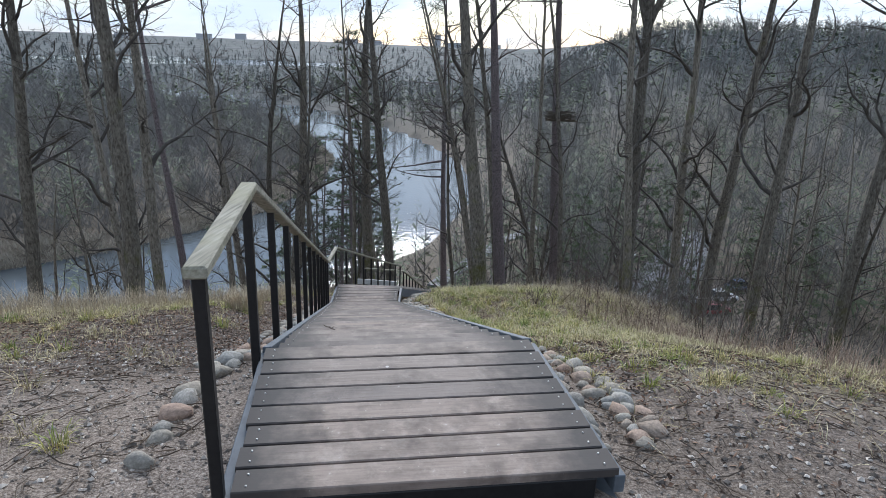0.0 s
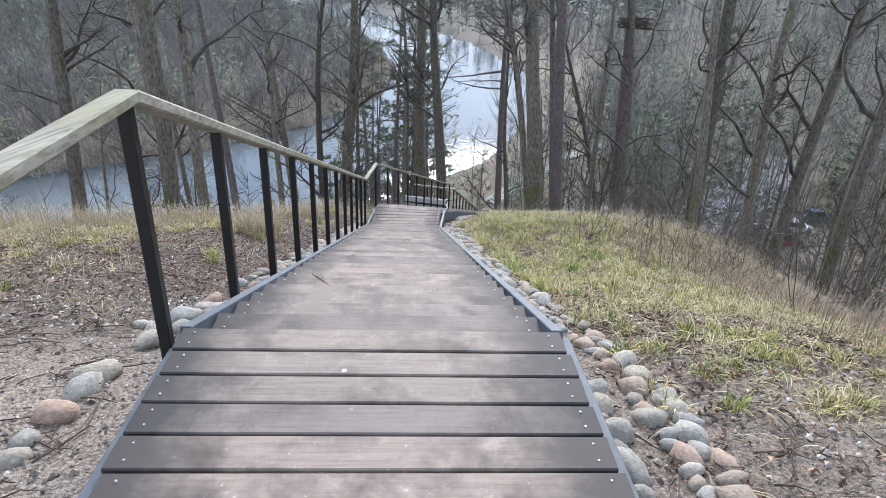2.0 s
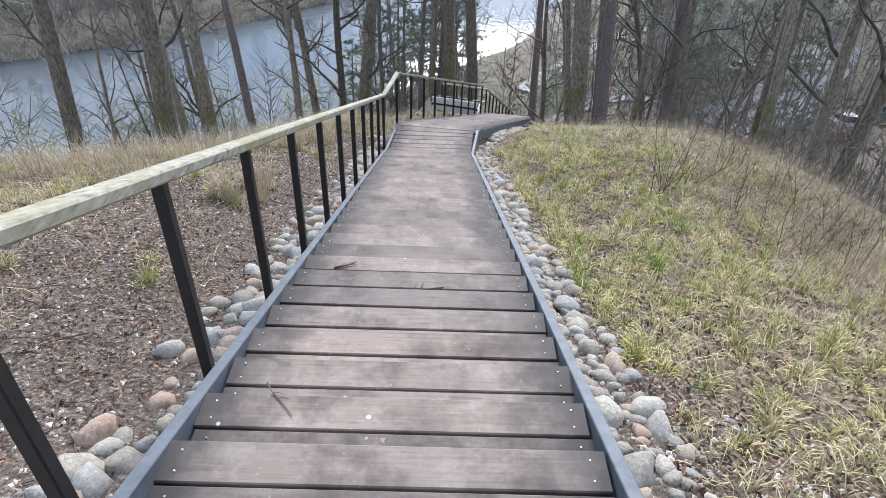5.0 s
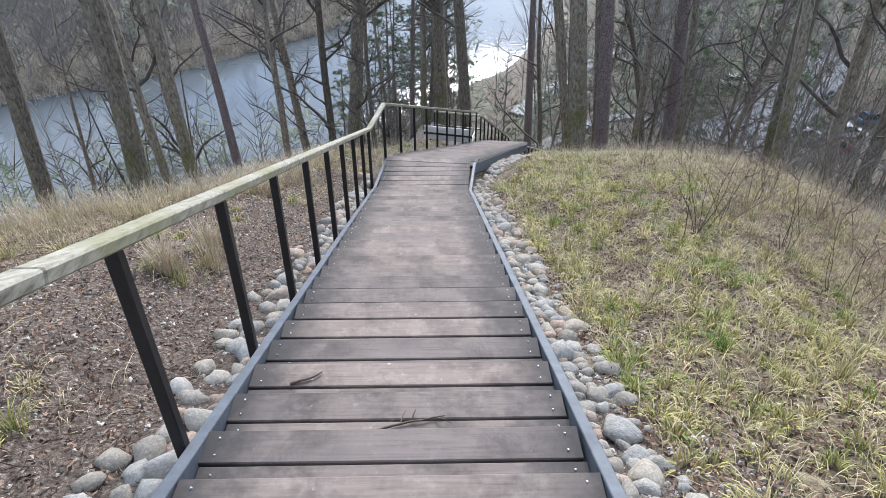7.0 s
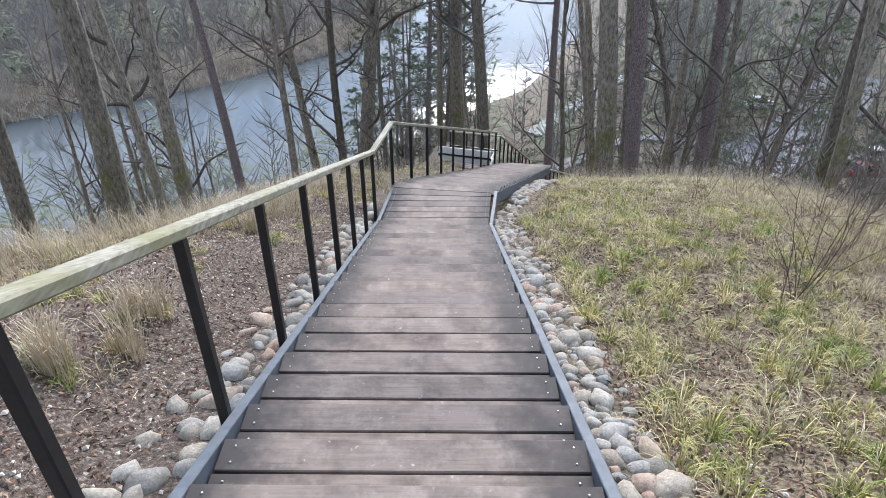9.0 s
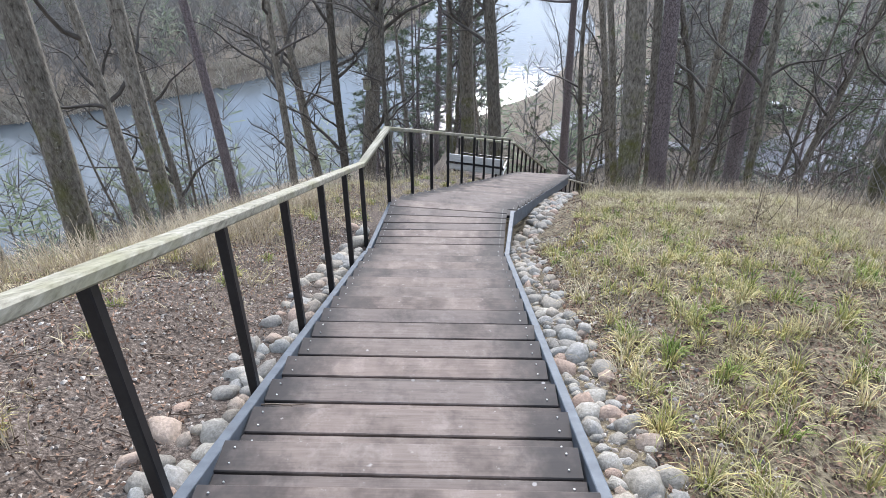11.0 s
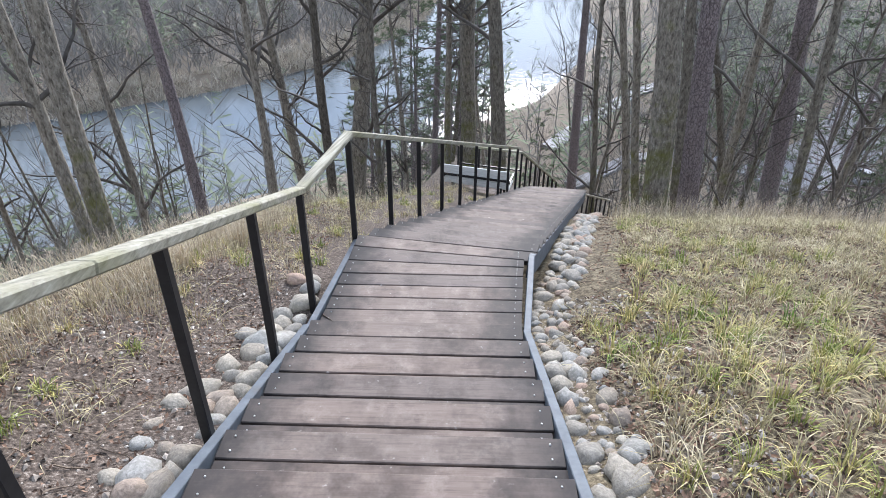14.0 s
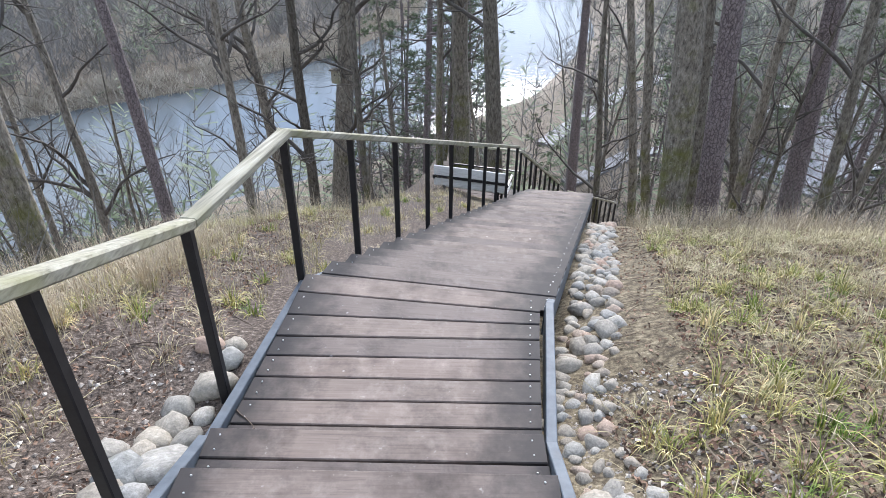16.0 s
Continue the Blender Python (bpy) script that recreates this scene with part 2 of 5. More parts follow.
DRYGRASS = grainy("matted_dry_grass", [(0.3, (0.31, 0.27, 0.135)), (0.5, (0.48, 0.41, 0.24)), (0.7, (0.64, 0.55, 0.38))], 1.5, 0.85, rel=0.1,
                  rand=("island", [(0.0, (0.55, 0.52, 0.48)), (0.5, (0.9, 0.9, 0.9)), (1.0, (1.25, 1.25, 1.25))]))
LEAF = grainy("fallen_oak_leaves", [(0.3, (0.145, 0.088, 0.06)), (0.7, (0.35, 0.26, 0.20))], 3, 0.7, rel=0.2,
              rand=("island", [(0.0, (0.16, 0.15, 0.14)), (0.3, (0.4, 0.36, 0.33)), (0.6, (0.95, 0.82, 0.72)), (0.9, (1.05, 0.93, 0.84)), (1.0, (1.3, 1.22, 1.15))]))


def ground_material():
    m, nt, b, co = blank("hillside_ground", 0.95)
    at = nt.nodes.new("ShaderNodeAttribute")
    at.attribute_name = "cover"
    sep = nt.nodes.new("ShaderNodeSeparateColor")
    nt.links.new(at.outputs["Color"], sep.inputs["Color"])
    fine, mid, big = noise_of(nt, co, 45, 4, 0.7), noise_of(nt, co, 7, 5, 0.65), noise_of(nt, co, 0.9, 4, 0.6)
    soil = ramp_of(nt, [(0.34, (0.016, 0.012, 0.010)), (0.46, (0.066, 0.050, 0.040)), (0.57, (0.15, 0.118, 0.097)), (0.68, (0.42, 0.37, 0.32))])
    nt.links.new(noise_of(nt, co, 36, 6, 0.8), soil.inputs["Fac"])
    gravel = ramp_of(nt, [(0.36, (0.045, 0.034, 0.028)), (0.46, (0.175, 0.138, 0.113)), (0.61, (0.50, 0.43, 0.37))])
    nt.links.new(noise_of(nt, co, 60, 6, 0.85), gravel.inputs["Fac"])
    turf = ramp_of(nt, [(0.34, (0.020, 0.014, 0.010)), (0.45, (0.085, 0.066, 0.043)), (0.54, (0.195, 0.160, 0.105)), (0.66, (0.42, 0.355, 0.25))])
    grit = noise_of(nt, co, 24, 6, 0.8)
    nt.links.new(mixed_value(nt, grit, mid, 0.3), turf.inputs["Fac"])
    wood = ramp_of(nt, [(0.3, (0.085, 0.070, 0.056)), (0.7, (0.27, 0.23, 0.185))])
    nt.links.new(mid, wood.inputs["Fac"])
    patch = nt.nodes.new("ShaderNodeMath")
    patch.operation = "ADD"
    nt.links.new(sep.outputs["Red"], patch.inputs[0])
    half = nt.nodes.new("ShaderNodeMath")
    half.operation = "MULTIPLY_ADD"
    half.inputs[1].default_value, half.inputs[2].default_value = 1.2, -0.6
    nt.links.new(mid, half.inputs[0])
    nt.links.new(half.outputs["Value"], patch.inputs[1])
    out = mixed(nt, soil.outputs["Color"], turf.outputs["Color"], contrast(nt, patch.outputs["Value"], 0.35, 0.65))
    out = mixed(nt, out, gravel.outputs["Color"], sep.outputs["Green"])
    out = mixed(nt, out, wood.outputs["Color"], sep.outputs["Blue"])
    out = mixed(nt, out, (0.74, 0.72, 0.68), contrast(nt, big, 0.45, 0.8), "MULTIPLY")
    # distant treetops with aerial haze painted into their tone, blended in by distance
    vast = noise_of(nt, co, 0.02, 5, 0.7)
    hazy_canopy = ramp_of(nt, [(0.35, (0.045, 0.058, 0.062)), (0.6, (0.10, 0.108, 0.108))])
    nt.links.new(vast, hazy_canopy.inputs["Fac"])
    out = mixed(nt, out, hazy_canopy.outputs["Color"], at.outputs["Alpha"])
    nt.links.new(out, b.inputs["Base Color"])
    bump(nt, b, fine, 0.8, 0.02)
    return m


GROUND = ground_material()


def water_material():
    m, nt, b, co = blank("river_water", 0.06)
    b.inputs["Base Color"].default_value = (0.085, 0.10, 0.11, 1)
    b.inputs["Specular IOR Level"].default_value = 0.5
    n = noise_of(nt, co, 0.9, 3, 0.5, (1.0, 1.0, 1.0))
    bump(nt, b, n, 0.2, 0.1)
    return m


WATER = water_material()


# ---- mesh helpers ----
def mesh_of(name, verts, faces, material, smooth=False):
    me = bpy.data.meshes.new(name)
    me.from_pydata([tuple(v) for v in verts], [], [tuple(f) for f in faces])
    me.materials.append(material)
    if smooth:
        me.polygons.foreach_set("use_smooth", [True] * len(me.polygons))
    return me


def child(name, me, parent, label="", m=None):
    ob = new(name, me)
    ob.parent = parent
    if m is not None:
        ob.matrix_local = m
    return tagged(ob, label) if label else ob


def part(name, bm, material, parent, label="", smooth=False):
    me = bpy.data.meshes.new(name)
    bm.to_mesh(me)
    bm.free()
    me.materials.append(material)
    if smooth:
        me.polygons.foreach_set("use_smooth", [True] * len(me.polygons))
    return child(name, me, parent, label)


def thing(name, label, category, group="", kind="", at=None):
    ob = new(name)
    if at is not None:
        ob.matrix_world = at
    return tagged(ob, label, category, group, kind)


def boxed(bm, corners):
    """A box from eight corners, bottom four and top four, each counter-clockwise."""
    v = [bm.verts.new(c) for c in corners]
    for q in ((3, 2, 1, 0), (4, 5, 6, 7), (0, 1, 5, 4), (1, 2, 6, 5), (2, 3, 7, 6), (3, 0, 4, 7)):
        bm.faces.new([v[i] for i in q])
    return v


def beam_bm(a, b, wide, high, up=(0, 0, 1), bevel=0.006):
    """A straight timber or bar from a to b, its top centre line on a-b."""
    a, b, up = Vector(a), Vector(b), Vector(up)
    d = (b - a).normalized()
    w = d.cross(up).normalized() * wide / 2
    h = w.cross(d).normalized() * high
    bm = bmesh.new()
    boxed(bm, [a - w - h, a + w - h, b + w - h, b - w - h, a - w, a + w, b + w, b - w])
    bmesh.ops.recalc_face_normals(bm, faces=bm.faces)
    if bevel:
        bmesh.ops.bevel(bm, geom=bm.edges[:], offset=bevel, segments=1, affect="EDGES")
    return bm


def tube(verts, faces, path, radii, sides):
    """A tapered tube along path, appended to the lists."""
    base = len(verts)
    n = len(path)
    ref = Vector((0.3, 0.9, 0.1))
    for i, p in enumerate(path):
        d = (path[min(i + 1, n - 1)] - path[max(i - 1, 0)]).normalized()
        x = d.cross(ref)
        x = x.normalized() if x.length > 1e-4 else Vector((1, 0, 0))
        y = d.cross(x)
        for k in range(sides):
            a = 2 * math.pi * k / sides
            verts.append(p + (x * math.cos(a) + y * math.sin(a)) * radii[i])
    for i in range(n - 1):
        for k in range(sides):
            a, b = base + i * sides + k, base + i * sides + (k + 1) % sides
            faces.append((a, b, b + sides, a + sides))


def smoothstep(a, b, x):
    t = min(max((x - a) / (b - a), 0.0), 1.0)
    return t * t * (3 - 2 * t)


# ---- the lie of the land ----
YAW1 = radians(14.69)
A = Vector((-0.452, 3.634, 0.466))                      # top of the first flight, on its handrail side
U1, V1 = Vector((-math.sin(YAW1), math.cos(YAW1), 0)), Vector((math.cos(YAW1), math.sin(YAW1), 0))
WATER_Z = -30.0
RIVER = [(-260, -60), (-150, -2), (-95, 30), (-62, 56), (-43, 79), (-30, 105), (-25, 140), (-32, 180), (-52, 222), (-88, 275), (-122, 315), (-220, 380), (-600, 470)]
RIVER_HALF = 17.0


def along(x, y):
    dx, dy = x - A.x, y - A.y
    return dx * U1.x + dy * U1.y, dx * V1.x + dy * V1.y


def to_river(x, y):
    """Distance to the river's middle line, and the side: positive on this bank."""
    best, side = 1e9, 1
    for (x0, y0), (x1, y1) in zip(RIVER, RIVER[1:]):
        dx, dy = x1 - x0, y1 - y0
        t = min(max(((x - x0) * dx + (y - y0) * dy) / (dx * dx + dy * dy), 0), 1)
        ex, ey = x - x0 - t * dx, y - y0 - t * dy
        d = math.hypot(ex, ey)
        if d < best:
            best, side = d, 1 if dx * ey - dy * ex < 0 else -1
    return best, side


def hill(x, y):
    s, lat = along(x, y)
    flat = 0.25 * smoothstep(10.4, 11.4, s) * smoothstep(2.0, 1.0, lat) * smoothstep(-1.8, -0.3, lat)
    slope = 0.31 - 0.387 * s + flat
    level = 0.34 + 0.65 * smoothstep(-1.2, -6.5, s)
    d = (level - slope) / 0.25
    z = slope - 0.25 * math.log1p(math.exp(-d)) if d > 0 else level - 0.25 * math.log1p(math.exp(d))
    if lat > 0.8:
        c = 2.0 + 0.13 * min(max(s, 0), 12) + 0.36 * min(max(0, s - 7.5), 8) + 0.8 * smoothstep(1.5, -2, s)
        e = max(0.0, lat - c)
        drop = 0.048 * e * e if e < 5 else 1.2 + 0.48 * (e - 5)
        rise = (0.05 - 0.16 * smoothstep(0.5, 3.5, s) + 0.40 * smoothstep(4.8, 9, s) + 0.05 * smoothstep(10, 11.5, s)) * smoothstep(1.7, 2.7, lat)
        brow = 0.017 * max(0.0, s - 12.5) ** 2 if s < 24 else 2.25 + 0.39 * (s - 24)
        z += rise - drop * smoothstep(-6, 0.5, s) - brow * smoothstep(1.8, 3.2, lat)
    else:
        e = max(0.0, -lat - 4.6 + 3.6 * smoothstep(3, 12, s))
        drop = 0.085 * e * e if e < 3.5 else 1.04 + 0.595 * (e - 3.5)
        drop += 0.035 * max(0.0, s - 15) ** 2 * smoothstep(0.6, -1.5, lat) if s < 22 else (1.71 + 0.4 * (s - 22)) * smoothstep(0.6, -1.5, lat)
        z += 0.22 * smoothstep(-0.45, -1.2, lat) * smoothstep(1, 4, s) - drop * smoothstep(-3, 3, s)
    return z


def far_land(x, y, d, side):
    r = math.hypot(x, y - 5)
    z = -28.3 + 0.6 * noise.noise(Vector((x * 0.02, y * 0.02, 0)))
    if side < 0:
        z += 20 * smoothstep(25, 420, d) + 14 * smoothstep(400, 1600, d)
    az = math.degrees(math.atan2(x, y))
    z += (52 if r > 10 else 0) * smoothstep(110, 640, r) * smoothstep(-1.5, 13, az) * (1 if side > 0 else 0.2)
    z += 26 * smoothstep(900, 2600, r) + 10 * noise.noise(Vector((x * 0.0012, y * 0.0012, 3))) * smoothstep(500, 1500, r)
    return z


def under_flight(x, y, z):
    """Keeps the ground below the second flight and the bench platform."""
    if -6.2 < x < -0.4 and 14.6 < y < 27.5:
        deck = -3.675 - 0.408 * max(0.0, min(y, 24.4) - 15.1) - 0.16
        edge = min(smoothstep(-6.0 if y > 22.5 else -4.0, -5.2 if y > 22.5 else -3.3, x), smoothstep(-0.75, -1.45, x), smoothstep(14.6, 15.2, y), smoothstep(27.5, 26.0, y))
        z = min(z, deck * edge + z * (1 - edge))
    return z


def land(x, y):
    d, side = to_river(x, y)
    far = far_land(x, y, d, side)
    z = far
    if side > 0:
        near = under_flight(x, y, hill(x, y))
        m = max(near, far)
        k = abs(near - far)
        z = m + 0.8 * math.exp(-k / 1.2) * 0.3
        if z > -6:
            z = m
    bank = smoothstep(RIVER_HALF + 5, RIVER_HALF - 2, d)
    z = z * (1 - bank) + (WATER_Z - 1.6) * bank
    if math.hypot(x, y - 10) < 60 and z > -20:
        z += 0.035 * noise.noise(Vector((x * 1.3, y * 1.3, 1))) + 0.018 * noise.noise(Vector((x * 4.1, y * 4.1, 2)))
    return z


def spread(lo, hi, fine_lo, fine_hi, step, grow):
    vals, v, st = [], fine_lo, step
    while v < fine_hi:
        vals.append(v)
        v += step
    st = step
    while v < hi:
        vals.append(v)
        st *= grow
        v += st
    vals.append(hi)
    v, st = fine_lo - step, step
    while v > lo:
        vals.append(v)
        st *= grow
        v -= st
    vals.append(lo)
    return sorted(vals)


GX, GY = spread(-2600, 2600, -9, 8, 0.17, 1.07), spread(-260, 4200, -1.5, 26, 0.17, 1.07)
g_verts = [(x, y, land(x, y)) for y in GY for x in GX]
nx = len(GX)
g_faces = [(j * nx + i, j * nx + i + 1, (j + 1) * nx + i + 1, (j + 1) * nx + i) for j in range(len(GY) - 1) for i in range(nx - 1)]
ground_me = mesh_of("ground", g_verts, g_faces, GROUND, True)
cover = ground_me.color_attributes.new("cover", "FLOAT_COLOR", "POINT")


def cover_at(x, y, z):
    """Turf, gravel, forest floor and hazy distant canopy on the ground at a place."""
    s, lat = along(x, y)
    turf = 0.0
    if lat > 0.8:
        turf = 0.92 * smoothstep(2.0, 2.9, lat + 0.15 * min(s, 6)) * smoothstep(-1.6, 0.6, s + 0.45 * (lat - 3))
    else:
        turf = 0.68 * smoothstep(-1.5, -3.0, lat) * smoothstep(0.5, 3.0, s - 0.3 * (lat + 3)) + 0.35 * smoothstep(9, 13, s) * smoothstep(-0.5, -1.4, lat)
    gravel = 0.85 * smoothstep(1.6, -0.2, s - 0.2 * max(0, -lat - 1) + 0.35 * max(0, lat - 2.2))
    wood = smoothstep(-7, -10, z) * 0.8 if s > 0 else 0.0
    gravel *= 1 - 0.55 * smoothstep(0.8, 3.2, lat)
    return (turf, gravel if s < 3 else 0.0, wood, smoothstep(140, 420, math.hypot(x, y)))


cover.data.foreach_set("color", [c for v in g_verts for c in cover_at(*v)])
ground = tagged(new("ground", ground_me), "steep hillside of gravel, leaf litter and winter turf running down to the river valley", "ground", kind="structure")

bm = bmesh.new()
bmesh.ops.create_grid(bm, x_segments=8, y_segments=8, size=700)
water_me = bpy.data.meshes.new("water")
bm.to_mesh(water_me)
bm.free()
water_me.materials.append(WATER)
water = tagged(new("water", water_me), "calm river reflecting the pale sky in the valley", "river", kind="structure")
water.location = (-200, 300, WATER_Z)

# ---- stairs ----
STEPS, RUN, TOP_Z, S0 = 32, 0.32, 0.466, 0.07
RISE = 4.141 / (STEPS + 1)


def f1(s, lat, z):
    return Vector((A.x + U1.x * s + V1.x * lat, A.y + U1.y * s + V1.y * lat, z))


# second flight: left and right edges, from the middle landing down
L2, R2 = (Vector((-3.297, 15.071, 0)), Vector((-3.05, 23.0, 0))), (Vector((-1.62, 15.26, 0)), Vector((-1.55, 24.6, 0)))
MID_Z = TOP_Z - (STEPS + 1) * RISE
D2L, D2R = (L2[1] - L2[0]).normalized(), (R2[1] - R2[0]).normalized()


def f2(s, k, z):
    """A place on the second flight: s metres on, k from 0 at the handrail to 1 at the open edge."""
    return (L2[0] + D2L * s) * (1 - k) + (R2[0] + D2R * s) * k + Vector((0, 0, z))


stairs = thing("wooden_stairs", "long weathered brown plank stairs with grey steel stringers on a hillside", "stairs")
stairs.location = (0, 0, 0)


def plank(corners, z, parent, thick=0.042, name="plank"):
    """One deck board from its four corners in plan (near start, near end, far end, far start), top at z, edges eased."""
    c = sum(corners, Vector()) / 4
    x = (corners[1] - corners[0] + corners[2] - corners[3]).normalized()
    m = Matrix.Translation((c.x, c.y, z)) @ Matrix.Rotation(math.atan2(x.y, x.x), 4, "Z")
    inv = m.inverted()
    p = [inv @ Vector((q.x, q.y, z)) for q in corners]
    e = 0.005
    verts, n = [], 6
    for near, far in ((p[0], p[3]), (p[1], p[2])):
        d = (far - near).normalized() * e
        wob = [random.uniform(-0.0025, 0.0025) for _ in range(2)]
        verts += [near + Vector((0, 0, -thick)), near + Vector((0, 0, wob[0] - e)), near + d + Vector((0, 0, wob[0])),
                  far - d + Vector((0, 0, wob[1])), far + Vector((0, 0, wob[1] - e)), far + Vector((0, 0, -thick))]
    faces = [tuple(range(n)), tuple(range(2 * n - 1, n - 1, -1))] + [(i, i + n, (i + 1) % n + n, (i + 1) % n) for i in range(n)]
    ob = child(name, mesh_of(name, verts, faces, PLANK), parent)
    ob.matrix_local = m
    for end in (0, 1):
        a, b = corners[end], corners[3 - end]
        inward = (corners[1] - corners[0]).normalized() * (0.055 if end == 0 else -0.055)
        for k in (0.25, 0.75):
            screws.append((a * (1 - k) + b * k + inward + Vector((0, 0, z + 0.002))))
    return ob


screws = []
IN0, IN1 = 0.075, 1.600


def row1(s_near, s_far, z, lo=IN0, hi=IN1):
    g = 0.0055
    j = random.uniform(-0.009, 0.009)
    plank([f1(s_near + g, lo + j, 0), f1(s_near + g, hi + j, 0), f1(s_far - g, hi + j, 0), f1(s_far - g, lo + j, 0)], z, stairs)


FLAT0 = -1.20
for i in range(8):
    w = (S0 + 0.02 - FLAT0) / 8
    row1(FLAT0 + i * w, FLAT0 + (i + 1) * w, TOP_Z, 0.045, 1.690 - 0.006 * i)
for k in range(1, STEPS + 1):
    a, b = S0 + (k - 1) * RUN - 0.012, S0 + k * RUN + 0.02
    h = (a + b) / 2
    row1(a, h, TOP_Z - k * RISE)
    row1(h, b, TOP_Z - k * RISE)
LAND0 = S0 + STEPS * RUN - 0.012
for i in range(8):
    def edge(j):
        t = j / 8
        turn = smoothstep(5, 8, j)
        sl, sr = LAND0 + t * 1.34 + 0.14 * turn, LAND0 + t * 1.34 - 0.10 * turn
        return f1(sl, IN0 + 0.13 * t, 0), f1(sr, IN1 + 0.13 * t, 0)
    (al, ar), (bl, br) = edge(i), edge(i + 1)
    g = (bl - al).normalized() * 0.004
    plank([al + g, ar + g, br - g, bl - g], MID_Z, stairs)
RUN2, RISE2, STEPS2 = 0.32, 0.1305, 29
S2 = 0.04
for k in range(1, STEPS2 + 1):
    a, b = S2 + (k - 1) * RUN2 - 0.012, S2 + k * RUN2 + 0.02
    h = (a + b) / 2
    for p, q in ((a, h), (h, b)):
        z = MID_Z - k * RISE2
        plank([f2(p + 0.004, 0.03, 0), f2(p + 0.004, 1.0, 0), f2(q - 0.004, 1.0, 0), f2(q - 0.004, 0.03, 0)], z, stairs)
LOW_Z = MID_Z - STEPS2 * RISE2
END2 = S2 + STEPS2 * RUN2

# steel stringers, level by level
def stringer(a, b, high=0.20):
    part("stringer", beam_bm(a, b, 0.052, high, bevel=0.004), STEEL_GREY, stairs, "grey painted steel stringer")


for lat in (0.042, 1.632):
    n0 = S0 + 0.02
    out = -0.022 if lat < 1 else 0.072
    stringer(f1(FLAT0, lat + out, TOP_Z - 0.035), f1(n0, lat + out * 0.4, TOP_Z - 0.030), 0.09)
    stringer(f1(n0, lat, TOP_Z + 0.004), f1(LAND0, lat, MID_Z + RISE * 0.85))
stringer(f1(LAND0, 0.036, MID_Z + 0.05), f2(0.02, 0.02, MID_Z - 0.045))
stringer(f1(LAND0, 1.640, MID_Z + 0.05), f2(0.02, 0.985, MID_Z - 0.045))
for k in (0.02, 0.985):
    stringer(f2(0, k, MID_Z - 0.06), f2(END2, k, LOW_Z - 0.06))
part("fascia", beam_bm(f1(FLAT0 + 0.03, 0.07, TOP_Z - 0.045), f1(FLAT0 + 0.03, 1.60, TOP_Z - 0.045), 0.05, 0.12), STEEL_BLACK, stairs, "dark front bearer")
part("base_plate", beam_bm(f1(FLAT0 - 0.12, 1.66, 0.31), f1(FLAT0 + 0.25, 1.66, 0.31), 0.10, 0.03), STEEL_GREY, stairs, "steel foot plate")

# low platform at the bench
PLAT_Z = LOW_Z - 0.33
for i in range(12):
    y0, y1 = 23.15 + i * 0.15, 23.15 + (i + 1) * 0.15
    xr = -3.12
    plank([Vector((-4.95, y0 + 0.004, 0)), Vector((xr, y0 + 0.004, 0)), Vector((xr, y1 - 0.004, 0)), Vector((-4.95, y1 - 0.004, 0))], PLAT_Z, stairs)

bm = bmesh.new()
for p in screws:
    bmesh.ops.create_cone(bm, segments=6, radius1=0.0056, radius2=0.004, depth=0.005, cap_ends=True, matrix=Matrix.Translation(p)) if (p - A).length < 18 else None
tagged(part("screws", bm, SCREW, stairs, "rows of pale screw heads"), kind="stuff")


# ---- handrails ----
def post_at(p, high, parent):
    bm = bmesh.new()
    w = 0.024
    boxed(bm, [Vector((x, y, z)) for z in (-0.16, high) for x, y in ((-w, -w), (w, -w), (w, w), (-w, w))])
    bmesh.ops.bevel(bm, geom=[e for e in bm.edges if abs(e.verts[0].co.z - e.verts[1].co.z) > 0.1], offset=0.005, segments=1, affect="EDGES")
    me = bpy.data.meshes.new("post")
    bm.to_mesh(me)
    bm.free()
    me.materials.append(STEEL_BLACK)
    return child("post", me, parent, "", Matrix.Translation(p) @ Matrix.Rotation(YAW1, 4, "Z"))


def rail_beam(a, b, parent, wide=0.085, high=0.048):
    part("rail", beam_bm(a, b, wide, high, bevel=0.008), RAILWOOD, parent, "greyed timber handrail with lichen")


HIGH = 1.015
handrail = thing("handrail", "greyed timber handrail on square black steel posts along the stairs", "handrail")
PITCH = 10.699 / 11
post_at(f1(-1.17, 0.0, TOP_Z - 0.2), 0.94 + 0.2, handrail)
for i in range(12):
    s = i * PITCH - 0.07 * math.sin(math.pi * i / 11)
    post_at(f1(s, -0.008, TOP_Z - 0.387 * s), 0.97, handrail)
knots = [f1(-1.27, 0.010, TOP_Z + HIGH - 0.025), f1(0, 0.008, TOP_Z + HIGH)] + [f1(s * PITCH, 0.005, TOP_Z + HIGH - 0.387 * s * PITCH) for s in (2.55, 5.5, 8.5, 11)]
knots += [f2(0, 0.02, MID_Z + HIGH)]
for a, b in zip(knots, knots[1:]):
    rail_beam(a, b, handrail)
SL2 = RISE2 / RUN2
for i in range(10):
    s = i * 0.88
    post_at(f2(s, 0.01, MID_Z - SL2 * s), 0.97, handrail)
for s0, s1 in ((0, 2.7), (2.7, 5.3), (5.3, 8.0)):
    rail_beam(f2(s0, 0.01, MID_Z + HIGH - SL2 * s0), f2(s1, 0.01, MID_Z + HIGH - SL2 * s1), handrail)

